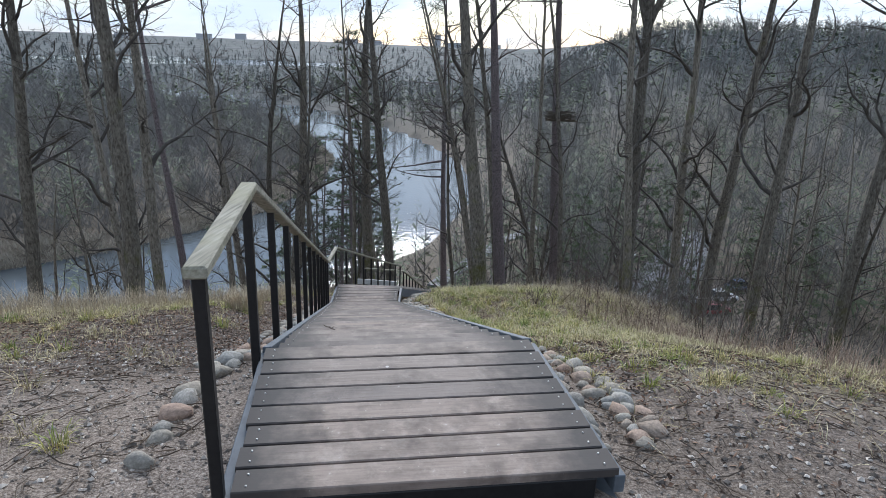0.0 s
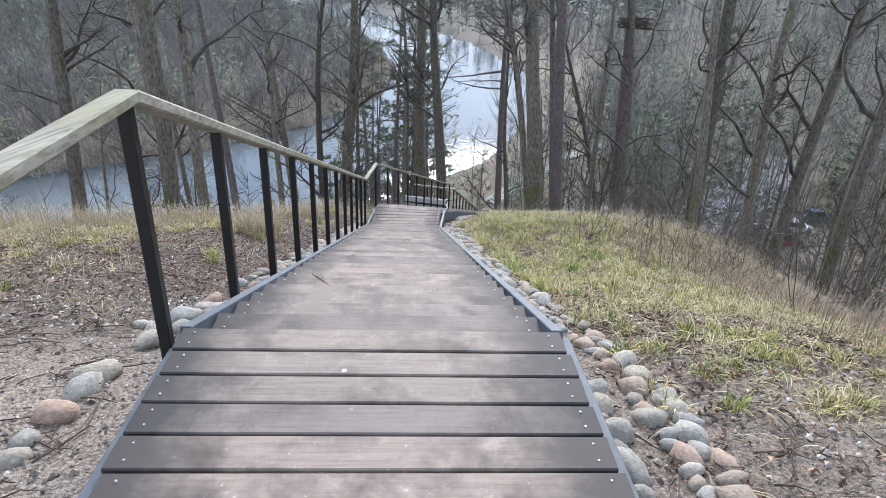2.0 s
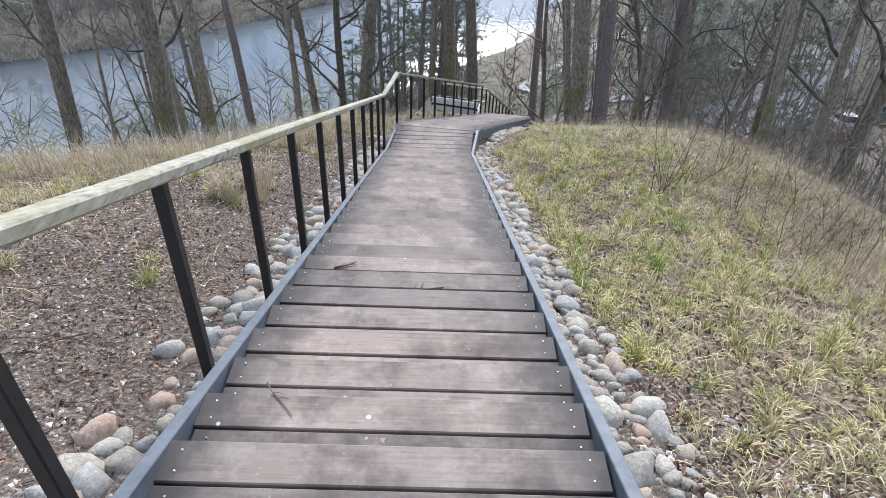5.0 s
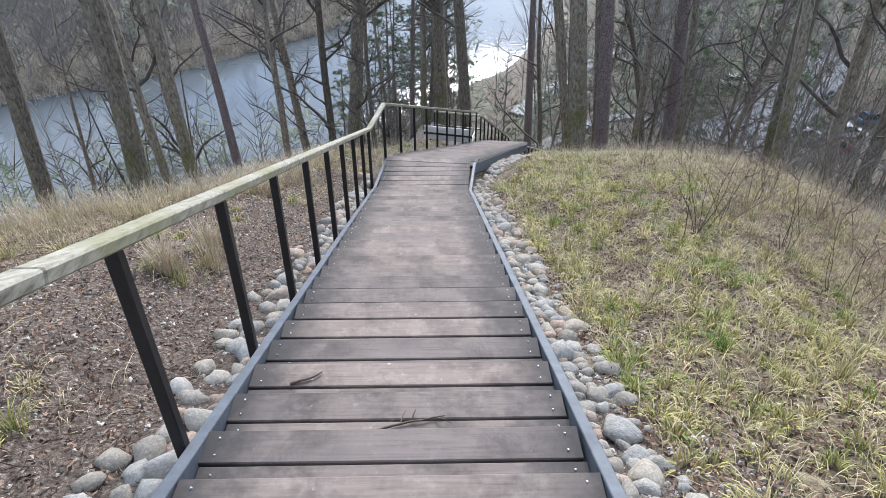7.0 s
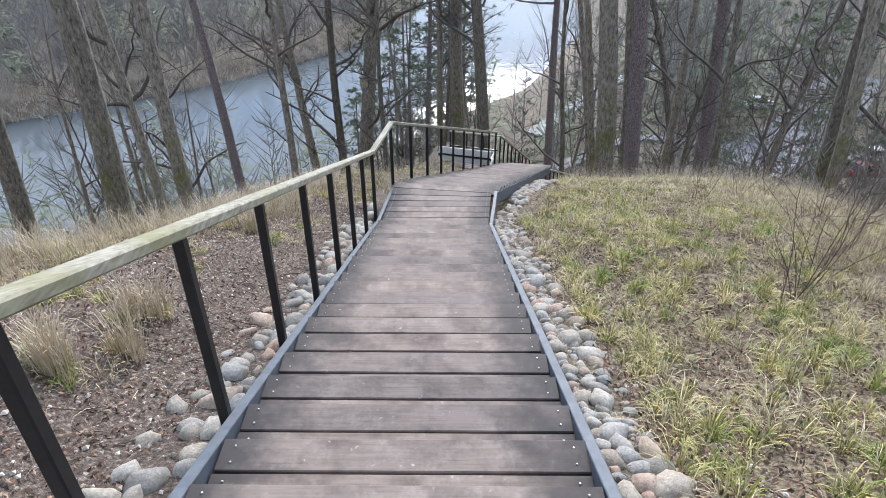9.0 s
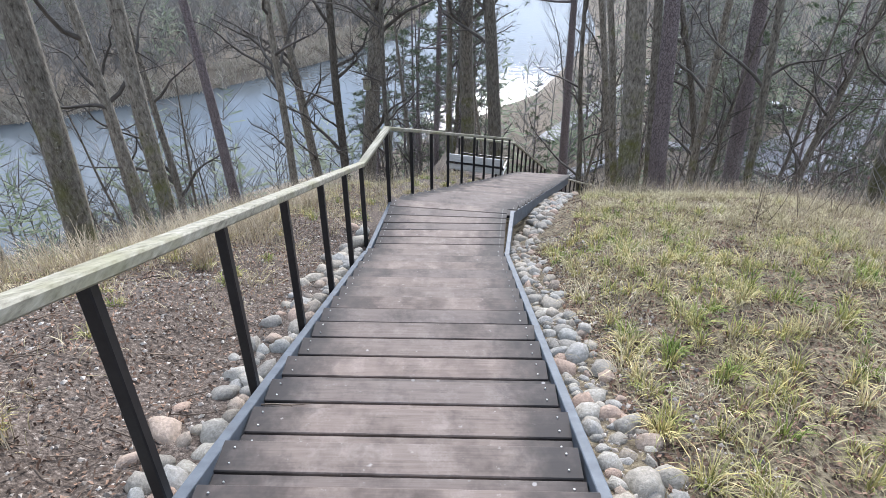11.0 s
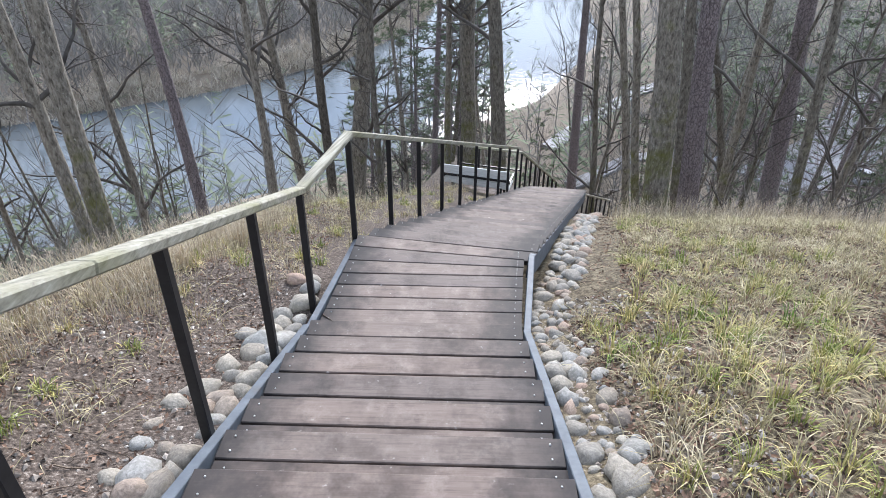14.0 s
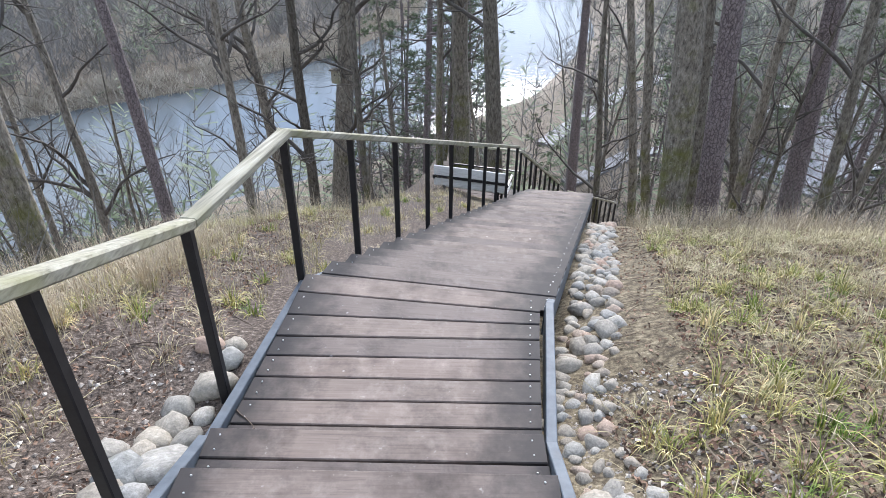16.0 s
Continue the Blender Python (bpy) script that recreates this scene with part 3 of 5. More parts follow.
platform_rail = thing("platform_rail", "timber handrail with black steel posts around the bench platform", "handrail")
C3, E3, W3 = Vector((-3.22, 24.9, PLAT_Z)), Vector((-2.45, 26.6, PLAT_Z - 1.45)), Vector((-4.85, 24.9, PLAT_Z))
up = Vector((0, 0, 1.0))
rail_beam(W3 + up, C3 + up, platform_rail, 0.08, 0.05)
rail_beam(C3 + up, E3 + up, platform_rail, 0.08, 0.05)
for k in range(4):
    post_at(W3.lerp(C3, k / 3), 0.96, platform_rail)
for k in range(1, 9):
    post_at(C3.lerp(E3, k / 8), 0.96, platform_rail)
part("cross_bar", beam_bm(W3 + Vector((0, 0, 0.5)), C3 + Vector((0, 0, 0.5)), 0.03, 0.03, bevel=0), STEEL_BLACK, platform_rail)
lower_rail = thing("lower_rail", "short black railing of the lowest visible flight of stairs", "handrail")
p0, p1 = Vector((-2.30, 28.6, -10.37)), Vector((-0.90, 29.5, -10.98))
rail_beam(p0 + Vector((0, 0, 0.95)), p1 + Vector((0, 0, 0.95)), lower_rail, 0.07, 0.05)
for k in range(11):
    post_at(p0.lerp(p1, k / 10), 0.9, lower_rail)

BENCHWOOD = grainy("bleached_bench_timber", [(0.25, (0.36, 0.36, 0.34)), (0.5, (0.50, 0.50, 0.48)), (0.75, (0.62, 0.62, 0.60))], 14, 0.7, (0.3, 4.0, 4.0), 0.3, 0.003)
bench = thing("bench", "pale grey timber bench with dark steel frame on the platform", "bench", at=Matrix.Translation((-4.10, 24.10, PLAT_Z)))
for dy in (-0.18, 0.0, 0.18):
    part("seat_board", beam_bm((-0.8, dy, 0.46), (0.8, dy, 0.46), 0.16, 0.045), BENCHWOOD, bench)
for z in (0.69, 0.93):
    part("back_board", beam_bm((-0.8, -0.32 - 0.1 * (z - 0.69), z), (0.8, -0.32 - 0.1 * (z - 0.69), z), 0.045, 0.21), BENCHWOOD, bench)
part("frame_bar", beam_bm((-0.82, -0.365, 0.715), (0.82, -0.365, 0.715), 0.035, 0.05, bevel=0), STEEL_BLACK, bench, "black steel bar across the back")
for x in (-0.8, 0.8):
    part("armrest", beam_bm((x, -0.36, 0.66), (x, 0.24, 0.66), 0.045, 0.04, bevel=0), STEEL_BLACK, bench)
for x in (-0.6, 0.6):
    part("leg", beam_bm((x, -0.22, 0.41), (x, 0.28, 0.41), 0.05, 0.05, bevel=0), STEEL_BLACK, bench)
    for y in (0.2, -0.28):
        part("leg", beam_bm((x, y - 0.025, 0.41 if y > 0 else 0.85), (x, y + 0.025, 0.41 if y > 0 else 0.85), 0.05, 0.41 if y > 0 else 0.85, bevel=0), STEEL_BLACK, bench)

# ---- edging stones ----
def stone_mesh(seed):
    rnd = random.Random(seed)
    bm = bmesh.new()
    bmesh.ops.create_icosphere(bm, subdivisions=2, radius=0.5)
    cuts = [(Vector((rnd.uniform(-1, 1), rnd.uniform(-1, 1), rnd.uniform(-0.2, 1))).normalized(), rnd.uniform(0.30, 0.40)) for _ in range(5)]
    off = Vector((rnd.uniform(0, 50), rnd.uniform(0, 50), rnd.uniform(0, 50)))
    for v in bm.verts:
        d = v.co.normalized()
        f = 1 + 0.48 * noise.noise(d * 1.2 + off) + 0.16 * noise.noise(d * 2.8 + off)
        v.co = d * 0.5 * f
        for n, reach in cuts:
            over = v.co.dot(n) - reach
            if over > 0:
                v.co -= n * over * 0.8
        v.co.z *= 0.74
    me = bpy.data.meshes.new("stone")
    bm.to_mesh(me)
    bm.free()
    me.materials.append(STONE)
    me.polygons.foreach_set("use_smooth", [True] * len(me.polygons))
    return me


STONES = [stone_mesh(i) for i in range(14)]
rnd = random.Random(7)
laid = []


def lay_stone(x, y, size, parent):
    for px, py, ps in laid[-90:]:
        if math.hypot(px - x, py - y) < (ps + size) * 0.315:
            return False
    laid.append((x, y, size))
    sx, sy = size * rnd.uniform(0.95, 1.45), size * rnd.uniform(0.85, 1.15)
    m = Matrix.Translation((x, y, land(x, y) + size * 0.06)) @ Euler((rnd.uniform(-0.25, 0.25), rnd.uniform(-0.25, 0.25), rnd.uniform(0, 6.28))).to_matrix().to_4x4() @ Matrix.Diagonal((sx, sy, size, 1))
    child("stone", rnd.choice(STONES), parent, "", m)
    return True


edging_r = thing("stone_edging", "rounded grey and pinkish fieldstones lining the open stair edge", "stones", "stone edging")
edging_l = thing("stone_edging", "row of rounded fieldstones at the foot of the handrail", "stones", "stone edging")
s = -0.75
while s < 10.9:
    near_top = smoothstep(2.2, -0.5, s)
    for row in range(3):
        size = 0.06 + 0.125 * rnd.random() ** 2.0 + 0.05 * near_top * rnd.random()
        lat = 1.75 + row * rnd.uniform(0.085, 0.13) + 0.05 * near_top + (0.12 * near_top if row else 0)
        if row >= 2 and rnd.random() < 0.5 + 0.3 * (row - 2):
            continue
        p = f1(s + rnd.uniform(-0.05, 0.05), lat, 0)
        lay_stone(p.x, p.y, size, edging_r)
    s += 0.032
s = -1.0
while s < 9.0:
    for row in range(3):
        p = f2(s + rnd.uniform(-0.05, 0.05), 1.06, 0) + Vector((row * 0.125 + 0.03 + rnd.uniform(-0.05, 0.05), 0, 0))
        lay_stone(p.x, p.y, 0.08 + 0.10 * rnd.random() ** 1.5, edging_r)
    s += 0.05
s = -0.9
while s < 11.3:
    dense = smoothstep(0.2, 2.0, s)
    for row in range(3):
        if rnd.random() > 0.26 + 0.45 * dense - 0.22 * row:
            continue
        size = 0.085 + 0.10 * rnd.random() ** 1.4 + 0.04 * (1 - dense) + 0.10 * smoothstep(8.5, 10, s) * rnd.random()
        lat = -0.10 - row * rnd.uniform(0.10, 0.15) - 0.35 * (1 - dense)
        p = f1(s + rnd.uniform(-0.05, 0.05), lat, 0)
        lay_stone(p.x, p.y, size, edging_l)
    s += 0.06


# ---- trees ----
def limb(rnd, start, direction, length, r0, r1, steps, wander, lift=0.0):
    path, radii, p, d = [start], [r0], start.copy(), direction.normalized()
    for i in range(steps):
        d = (d + Vector((rnd.uniform(-1, 1), rnd.uniform(-1, 1), rnd.uniform(-0.6, 0.6) + lift)) * wander).normalized()
        p = p + d * (length / steps)
        path.append(p.copy())
        radii.append(r0 + (r1 - r0) * ((i + 1) / steps) ** 0.9)
    return path, radii


def grow(rnd, verts, faces, path, radii, count, lo, reach, depth, twigs, plan):
    """Side branches of a limb, and theirs."""
    n = len(path) - 1
    for _ in range(count):
        t = lo + (1 - lo) * rnd.random() ** 0.85
        i = min(int(t * n), n - 1)
        f = t * n - i
        p = path[i].lerp(path[i + 1], f)
        r = radii[i] + (radii[i + 1] - radii[i]) * f
        axis = (path[i + 1] - path[i]).normalized()
        out = Vector((rnd.uniform(-1, 1), rnd.uniform(-1, 1), rnd.uniform(-0.3, 0.5)))
        out = (out - axis * out.dot(axis)).normalized()
        d = (out + axis * (rnd.uniform(0.45, 1.3) if depth == 0 else rnd.uniform(0.1, 0.9))).normalized()
        length = reach * rnd.uniform(0.5, 1.15) * (1.15 - 0.6 * t)
        r0 = min(r * 0.55, 0.010 + length * (0.019 if depth == 0 else 0.010))
        sides, steps = plan[depth]
        bp, br = limb(rnd, p, d, length, r0, max(0.003, r0 * 0.22), steps, (0.42, 0.5, 0.4)[depth], 0.11)
        tube(verts, faces, bp, br, sides)
        if depth < 2:
            grow(rnd, verts, faces, bp, br, twigs[depth], 0.2, length * (0.5 if depth == 0 else 0.42), depth + 1, twigs, plan)


def bare_tree(seed, height, radius, lean=(0, 0), first=0.35, limbs=16, twigs=(7, 5), fork=False, sides=10, wander=0.05, plan=((5, 7), (3, 4), (3, 1))):
    """Trunk and crown of a leafless tree, as two lists of vertices and faces."""
    rnd = random.Random(seed)
    tv, tf, cv, cf = [], [], [], []
    d = Vector((lean[0], lean[1], 1))
    path, radii = limb(rnd, Vector((0, 0, -0.6)), d, (height + 0.6), radius, radius * 0.16, 16, wander)
    for i, p in enumerate(path):
        drift = Vector((lean[0] * (p.z + 0.6), lean[1] * (p.z + 0.6), p.z))
        path[i] = drift.lerp(p, 0.45)
    radii = [radius * (1 - 0.86 * (i / 16) ** 1.3) for i in range(len(path))]
    radii[0] = radius * 1.35
    tube(tv, tf, path, radii, sides)
    if fork:
        k = 9
        for sgn in (-1, 1):
            fp, fr = limb(rnd, path[k], Vector((0.35 * sgn, 0.1, 1)), height * 0.4, radii[k] * 0.8, 0.03, 8, 0.07, 0.1)
            tube(tv, tf, fp, fr, 7)
            grow(rnd, cv, cf, fp, fr, 8, 0.2, height * 0.16, 0, twigs, plan)
    grow(rnd, cv, cf, path, radii, limbs, first, height * 0.20, 0, twigs, plan)
    return tv, tf, cv, cf


def pine_tree(seed, height, radius, lean=(0, 0), first=0.55, limbs=26, clumps=9, needles=16, coarse=1.0):
    rnd = random.Random(seed)
    tv, tf, nv, nf = [], [], [], []
    path, radii = limb(rnd, Vector((0, 0, -0.6)), Vector((lean[0], lean[1], 1)), height + 0.6, radius, radius * 0.14, 16, 0.03)
    for i, p in enumerate(path):
        path[i] = Vector((lean[0] * (p.z + 0.6), lean[1] * (p.z + 0.6), p.z)).lerp(p, 0.4)
    radii[0] = radius * 1.25
    tube(tv, tf, path, radii, 12)
    n = len(path) - 1
    for j in range(limbs):
        t = first + (1 - first) * (j + rnd.random()) / limbs
        i = min(int(t * n), n - 1)
        p = path[i].lerp(path[i + 1], t * n - i)
        a = rnd.uniform(0, 6.28)
        length = height * 0.17 * (1.25 - 0.9 * (t - first) / (1 - first)) * rnd.uniform(0.6, 1.1)
        bp, br = limb(rnd, p, Vector((math.cos(a), math.sin(a), rnd.uniform(-0.15, 0.35))), length, 0.012 + length * 0.012, 0.006, 5, 0.2, 0.12)
        tube(tv, tf, bp, br, 4)
        for _ in range(clumps):
            q = rnd.uniform(0.3, 1.0) * 5
            k = min(int(q), 4)
            c = bp[k].lerp(bp[k + 1], q - k) + Vector((rnd.uniform(-1, 1), rnd.uniform(-1, 1), rnd.uniform(-0.4, 0.6))) * 0.16 * length
            for _ in range(needles):
                d = Vector((rnd.uniform(-1, 1), rnd.uniform(-1, 1), rnd.uniform(-0.5, 1))).normalized()
                w = d.cross(Vector((rnd.random(), rnd.random(), rnd.random()))).normalized() * 0.009 * coarse ** 1.3
                b, e = len(nv), rnd.uniform(0.10, 0.24) * coarse ** 0.6
                nv.extend((c - w, c + w, c + d * e))
                nf.append((b, b + 1, b + 2))
    return tv, tf, nv, nf


def plant(name, made, bark, crown, x, y, label, category, group="", turn=0.0, z=None):
    tv, tf, cv, cf = made
    ob = thing(name, label, category, group, at=Matrix.Translation((x, y, land(x, y) if z is None else z)) @ Matrix.Rotation(turn, 4, "Z"))
    child("trunk", mesh_of("trunk", tv, tf, bark, True), ob)
    child("crown", mesh_of("crown", cv, cf, crown, True), ob)
    return ob


def leaning(x5, y5, sx, sy):
    """The foot of a trunk whose middle line passes (x5, y5) at z = -5 with that lean."""
    x, y = x5, y5
    for _ in range(12):
        z = land(x, y)
        x, y = x5 + sx * (z + 5), y5 + sy * (z + 5)
    return x, y, land(x, y)


# the trunks beside the stairs: place at z = -5, lean, thickness at the foot, height, kind
NEAR_TREES = [
    ("oak", -12.70, 16.21, 0.042, 0.047, 0.24, 17, 0.30), ("oak", -8.83, 15.07, -0.011, 0.087, 0.23, 19, 0.42),
    ("oak", -10.31, 18.76, -0.018, -0.013, 0.195, 19, 0.45), ("pine", -12.69, 24.15, -0.100, 0.030, 0.20, 21, 0.72),
    ("oak", -13.94, 30.77, -0.120, -0.060, 0.25, 20, 0.35), ("oak", -10.60, 28.45, -0.017, -0.031, 0.19, 19, 0.32),
    ("oak", -9.73, 28.11, -0.001, -0.10, 0.33, 20, 0.36), ("oak", -10.98, 38.53, 0.004, 0.002, 0.17, 18, 0.3),
    ("oak", -6.20, 32.0, 0.018, -0.014, 0.30, 20, 0.40), ("oak", -4.73, 30.0, -0.026, -0.004, 0.27, 20, 0.45),
    ("pine", -2.96, 36.0, -0.050, 0.0, 0.27, 22, 0.55), ("oak", -0.18, 24.52, -0.10, 0.050, 0.30, 20, 0.50),
    ("oak", 0.43, 26.62, -0.10, 0.034, 0.15, 20, 0.5), ("pine", 0.71, 25.30, -0.075, 0.050, 0.265, 22, 0.68),
    ("pine", 3.17, 28.55, -0.070, 0.009, 0.30, 23, 0.66), ("fork", 5.43, 23.29, -0.085, 0.044, 0.26, 19, 0.42),
    ("oak", 9.47, 26.03, 0.052, -0.026, 0.25, 21, 0.40), ("oak", 8.05, 26.0, -0.07, 0.0, 0.22, 20, 0.36),
    ("oak", 9.62, 22.0, -0.04, 0.0, 0.20, 19, 0.36), ("oak", 10.9, 19.0, -0.06, 0.0, 0.18, 18, 0.3),
    ("oak", -12.3, 20.0, -0.05, 0.0, 0.16, 18, 0.34), ("oak", -12.05, 27.0, -0.06, 0.0, 0.17, 18, 0.34),
    ("oak", 6.78, 34.0, 0.015, 0.0, 0.17, 19, 0.3), ("oak", 2.75, 33.0, -0.09, 0.0, 0.17, 19, 0.32),
    ("oak", -16.2, 22.0, 0.19, 0.0, 0.12, 14, 0.3), ("oak", -17.85, 25.0, -0.02, 0.0, 0.14, 15, 0.3),
    ("oak", -1.0, 30.0, -0.12, 0.0, 0.14, 18, 0.34), ("oak", -0.5, 27.0, -0.10, 0.0, 0.12, 18, 0.4),
    ("oak", 2.0, 29.0, -0.04, 0.0, 0.14, 19, 0.4), ("oak", 3.1, 26.0, -0.10, 0.0, 0.12, 18, 0.38),
    ("oak", -1.95, 30.0, -0.09, 0.0, 0.11, 15, 0.3), ("oak", -14.25, 24.0, 0.02, 0.0, 0.15, 16, 0.3),
    ("oak", -8.35, 27.0, -0.12, 0.0, 0.10, 15, 0.3), ("oak", -7.3, 32.0, -0.04, 0.0, 0.12, 17, 0.3),
    ("oak", 5.25, 22.0, -0.09, 0.0, 0.15, 18, 0.4),
]
for i, (kind, x5, y5, sx, sy, r, h, first) in enumerate(NEAR_TREES):
    x, y, z = leaning(x5, y5, sx, sy)
    if kind == "pine":
        plant("pine_tree", pine_tree(100 + i, h, r, (sx, sy), first), PINEBARK, NEEDLE, x, y, "tall pine with bare reddish scaly trunk on the slope", "pine tree", "trees on the slope", z=z)
    else:
        plant("bare_tree", bare_tree(100 + i, h, r, (sx, sy), max(0.16, first - 0.14), 21 if r > 0.15 else 15, (10, 6), kind == "fork", wander=0.09), BARK, TWIG, x, y,
              "leafless forked oak with mossy grey bark on the slope" if kind == "fork" else "leafless tree with mossy grey bark on the slope", "tree", "trees on the slope", z=z)

# copies further down the slope and along the banks
rnd = random.Random(21)
BARE = [bare_tree(300 + i, 13 + i, 0.075 + 0.010 * i, (rnd.uniform(-0.08, 0.08), rnd.uniform(-0.08, 0.08)), 0.16, 15, (7, 3), sides=6, wander=0.11, plan=((3, 4), (3, 2), (3, 1))) for i in range(6)]
BARE = [(mesh_of("trunk", a, b, BARK, True), mesh_of("crown", c, d, TWIG, True)) for a, b, c, d in BARE]
PINES = [pine_tree(400 + i, 13 + 2 * i, 0.16, (0, 0), 0.20 if i < 3 else 0.42, 30, 9, 18, 1.45) for i in range(4)]
PINES = [(mesh_of("trunk", a, b, PINEBARK, True), mesh_of("crown", c, d, NEEDLE, True)) for a, b, c, d in PINES]


def open_view(x, y):
    """The gap in the trees through which the river shows."""
    az = math.degrees(math.atan2(x - 0.9, y - 0.6))
    return -11.0 < az < -5.0 and y > 30


def stand(x, y, pine, scale):
    trunk, crown = rnd.choice(PINES if pine else BARE)
    m = Matrix.Translation((x, y, land(x, y))) @ Matrix.Rotation(rnd.uniform(0, 6.28), 4, "Z") @ Matrix.Scale(scale, 4)
    ob = thing("pine_tree" if pine else "bare_tree", "green pine among bare trees on the lower slope" if pine else "slender leafless tree on the lower slope",
               "pine tree" if pine else "tree", "trees on the lower slope", at=m)
    child("trunk", trunk, ob)
    child("crown", crown, ob)


placed = [(leaning(*t[1:5])[0], leaning(*t[1:5])[1]) for t in NEAR_TREES]
tries = 0
while len(placed) < len(NEAR_TREES) + 150 and tries < 9000:
    tries += 1
    y = 20 + 75 * rnd.random() ** 1.2
    x = rnd.uniform(-0.75, 0.85) * (y + 6)
    s, lat = along(x, y)
    if s < 17 or (-7 < lat < 9 and s < 30):
        continue
    d, side = to_river(x, y)
    if side < 0 or d < RIVER_HALF + 3 or open_view(x, y):
        continue
    left = lat < -2
    az = math.degrees(math.atan2(x - 0.9, y - 0.6))
    screen = -21 < az <= -11.5
    if left and not screen and rnd.random() < 0.62:
        continue
    if any(math.hypot(px - x, py - y) < (3.4 if left else 2.2) for px, py in placed):
        continue
    placed.append((x, y))
    stand(x, y, rnd.random() < (0.35 if screen else 0.10 if left else 0.12), rnd.uniform(0.7, 1.15) * (0.75 if left else 1))
for x, y, sc in ((-9.0, 52, 0.8), (-6.5, 50, 0.5), (-4.2, 45, 0.55), (-11.5, 60, 0.8), (-10.5, 47, 0.95), (-12.5, 52, 1.0), (-9.6, 43, 0.8), (8.5, 40, 1.1), (10.5, 44, 1.15), (13.5, 43, 1.1), (-15, 57, 1.0), (-5.3, 45.5, 0.62),
                 (-10.4, 41, 1.05), (-12.6, 45, 1.2), (-9.0, 39, 0.9), (-14.5, 49, 1.25), (-10.8, 53, 1.25), (-16.0, 51, 1.2), (-13.6, 40, 1.0), (-13.6, 61, 1.3), (-17.5, 58, 1.3), (-12.0, 57, 1.3),
                 (-15.6, 44, 1.1), (-18.5, 49, 1.1),
                 (6.5, 47, 1.05), (15.5, 49, 1.1), (18.5, 45, 1.0), (12.0, 52, 1.2), (21.5, 50, 1.1), (17.0, 57, 1.2), (24.5, 46, 1.0), (9.0, 58, 1.2), (26.5, 56, 1.15), (22.0, 40, 0.95), (4.2, 52, 0.9)):
    stand(x, y, True, sc)

# woods beyond the river and on the far hills, as one mass of thin trees
def woods(name, label, spots, seed, pine_share, tall, bare=TWIG, green=NEEDLE):
    rnd = random.Random(seed)
    verts, faces, nverts, nfaces = [], [], [], []
    for x, y in spots:
        z = land(x, y)
        h = tall * rnd.uniform(0.6, 1.1)
        r = math.hypot(x, y)
        wid = max(0.07, r * 0.00045)
        p = Vector((x, y, z))
        if rnd.random() < pine_share:
            near = r < 260
            for k in range(44 if near else 16):
                t = rnd.uniform(0.15, 1)
                a = rnd.uniform(0, 6.28)
                c = p + Vector((0, 0, h * t))
                d = Vector((math.cos(a), math.sin(a), rnd.uniform(-0.2, 0.5))) * h * 0.24 * (1.15 - t)
                w = Vector((-d.y, d.x, 0.3)) * (0.06 if near else 0.35)
                b = len(nverts)
                nverts.extend((c - w * 0.6, c + w * 0.6, c + d + w, c + d - w))
                nfaces.append((b, b + 1, b + 2, b + 3))
        else:
            for k in range(22):
                t = 0 if k == 0 else rnd.uniform(0.2, 0.85)
                a = rnd.uniform(0, 6.28)
                c = p + Vector((0, 0, h * t))
                d = Vector((0, 0, h * 0.9)) if k == 0 else Vector((math.cos(a), math.sin(a), rnd.uniform(0.3, 1.6))) * h * 0.2
                w = d.cross(Vector((rnd.uniform(-1, 1), rnd.uniform(-1, 1), 0.2))).normalized() * wid * (1.2 if k == 0 else 0.6)
                b = len(verts)
                verts.extend((c - w, c + w, c + d))
                faces.append((b, b + 1, b + 2))
    ob = thing(name, label, "woods", kind="stuff")
    child("bare_crowns", mesh_of("bare_crowns", verts, faces, bare), ob)
    if nverts:
        child("conifer_crowns", mesh_of("conifer_crowns", nverts, nfaces, green), ob)


rnd = random.Random(5)
near_spots, far_spots = [], []
while len(near_spots) < 7600:
    if len(near_spots) % 5 < 3:
        az, r = radians(rnd.uniform(2, 42)), 85 + 480 * rnd.random() ** 1.2
        x, y = math.sin(az) * r, math.cos(az) * r
    else:
        y = rnd.uniform(20, 420)
        x = rnd.uniform(-0.9, 0.1) * (y + 60)
    d, side = to_river(x, y)
    if d < RIVER_HALF + (6 if side < 0 else 3) or (side > 0 and (land(x, y) > -27 and math.hypot(x, y) < 95)):
        continue
    if side > 0 and 20 < x < 36 and 72 < y < 89:
        continue
    near_spots.append((x, y))
while len(far_spots) < 9000:
    y = 350 + 1500 * rnd.random() ** 1.5
    x = rnd.uniform(-0.85, 0.8) * y
    if to_river(x, y)[0] < RIVER_HALF + 8:
        continue
    far_spots.append((x, y))
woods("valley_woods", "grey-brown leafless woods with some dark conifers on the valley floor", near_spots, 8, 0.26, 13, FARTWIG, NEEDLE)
woods("far_woods", "hazy dark woods on the far hills", far_spots, 9, 0.85, 10, HAZY, HAZYNEEDLE)

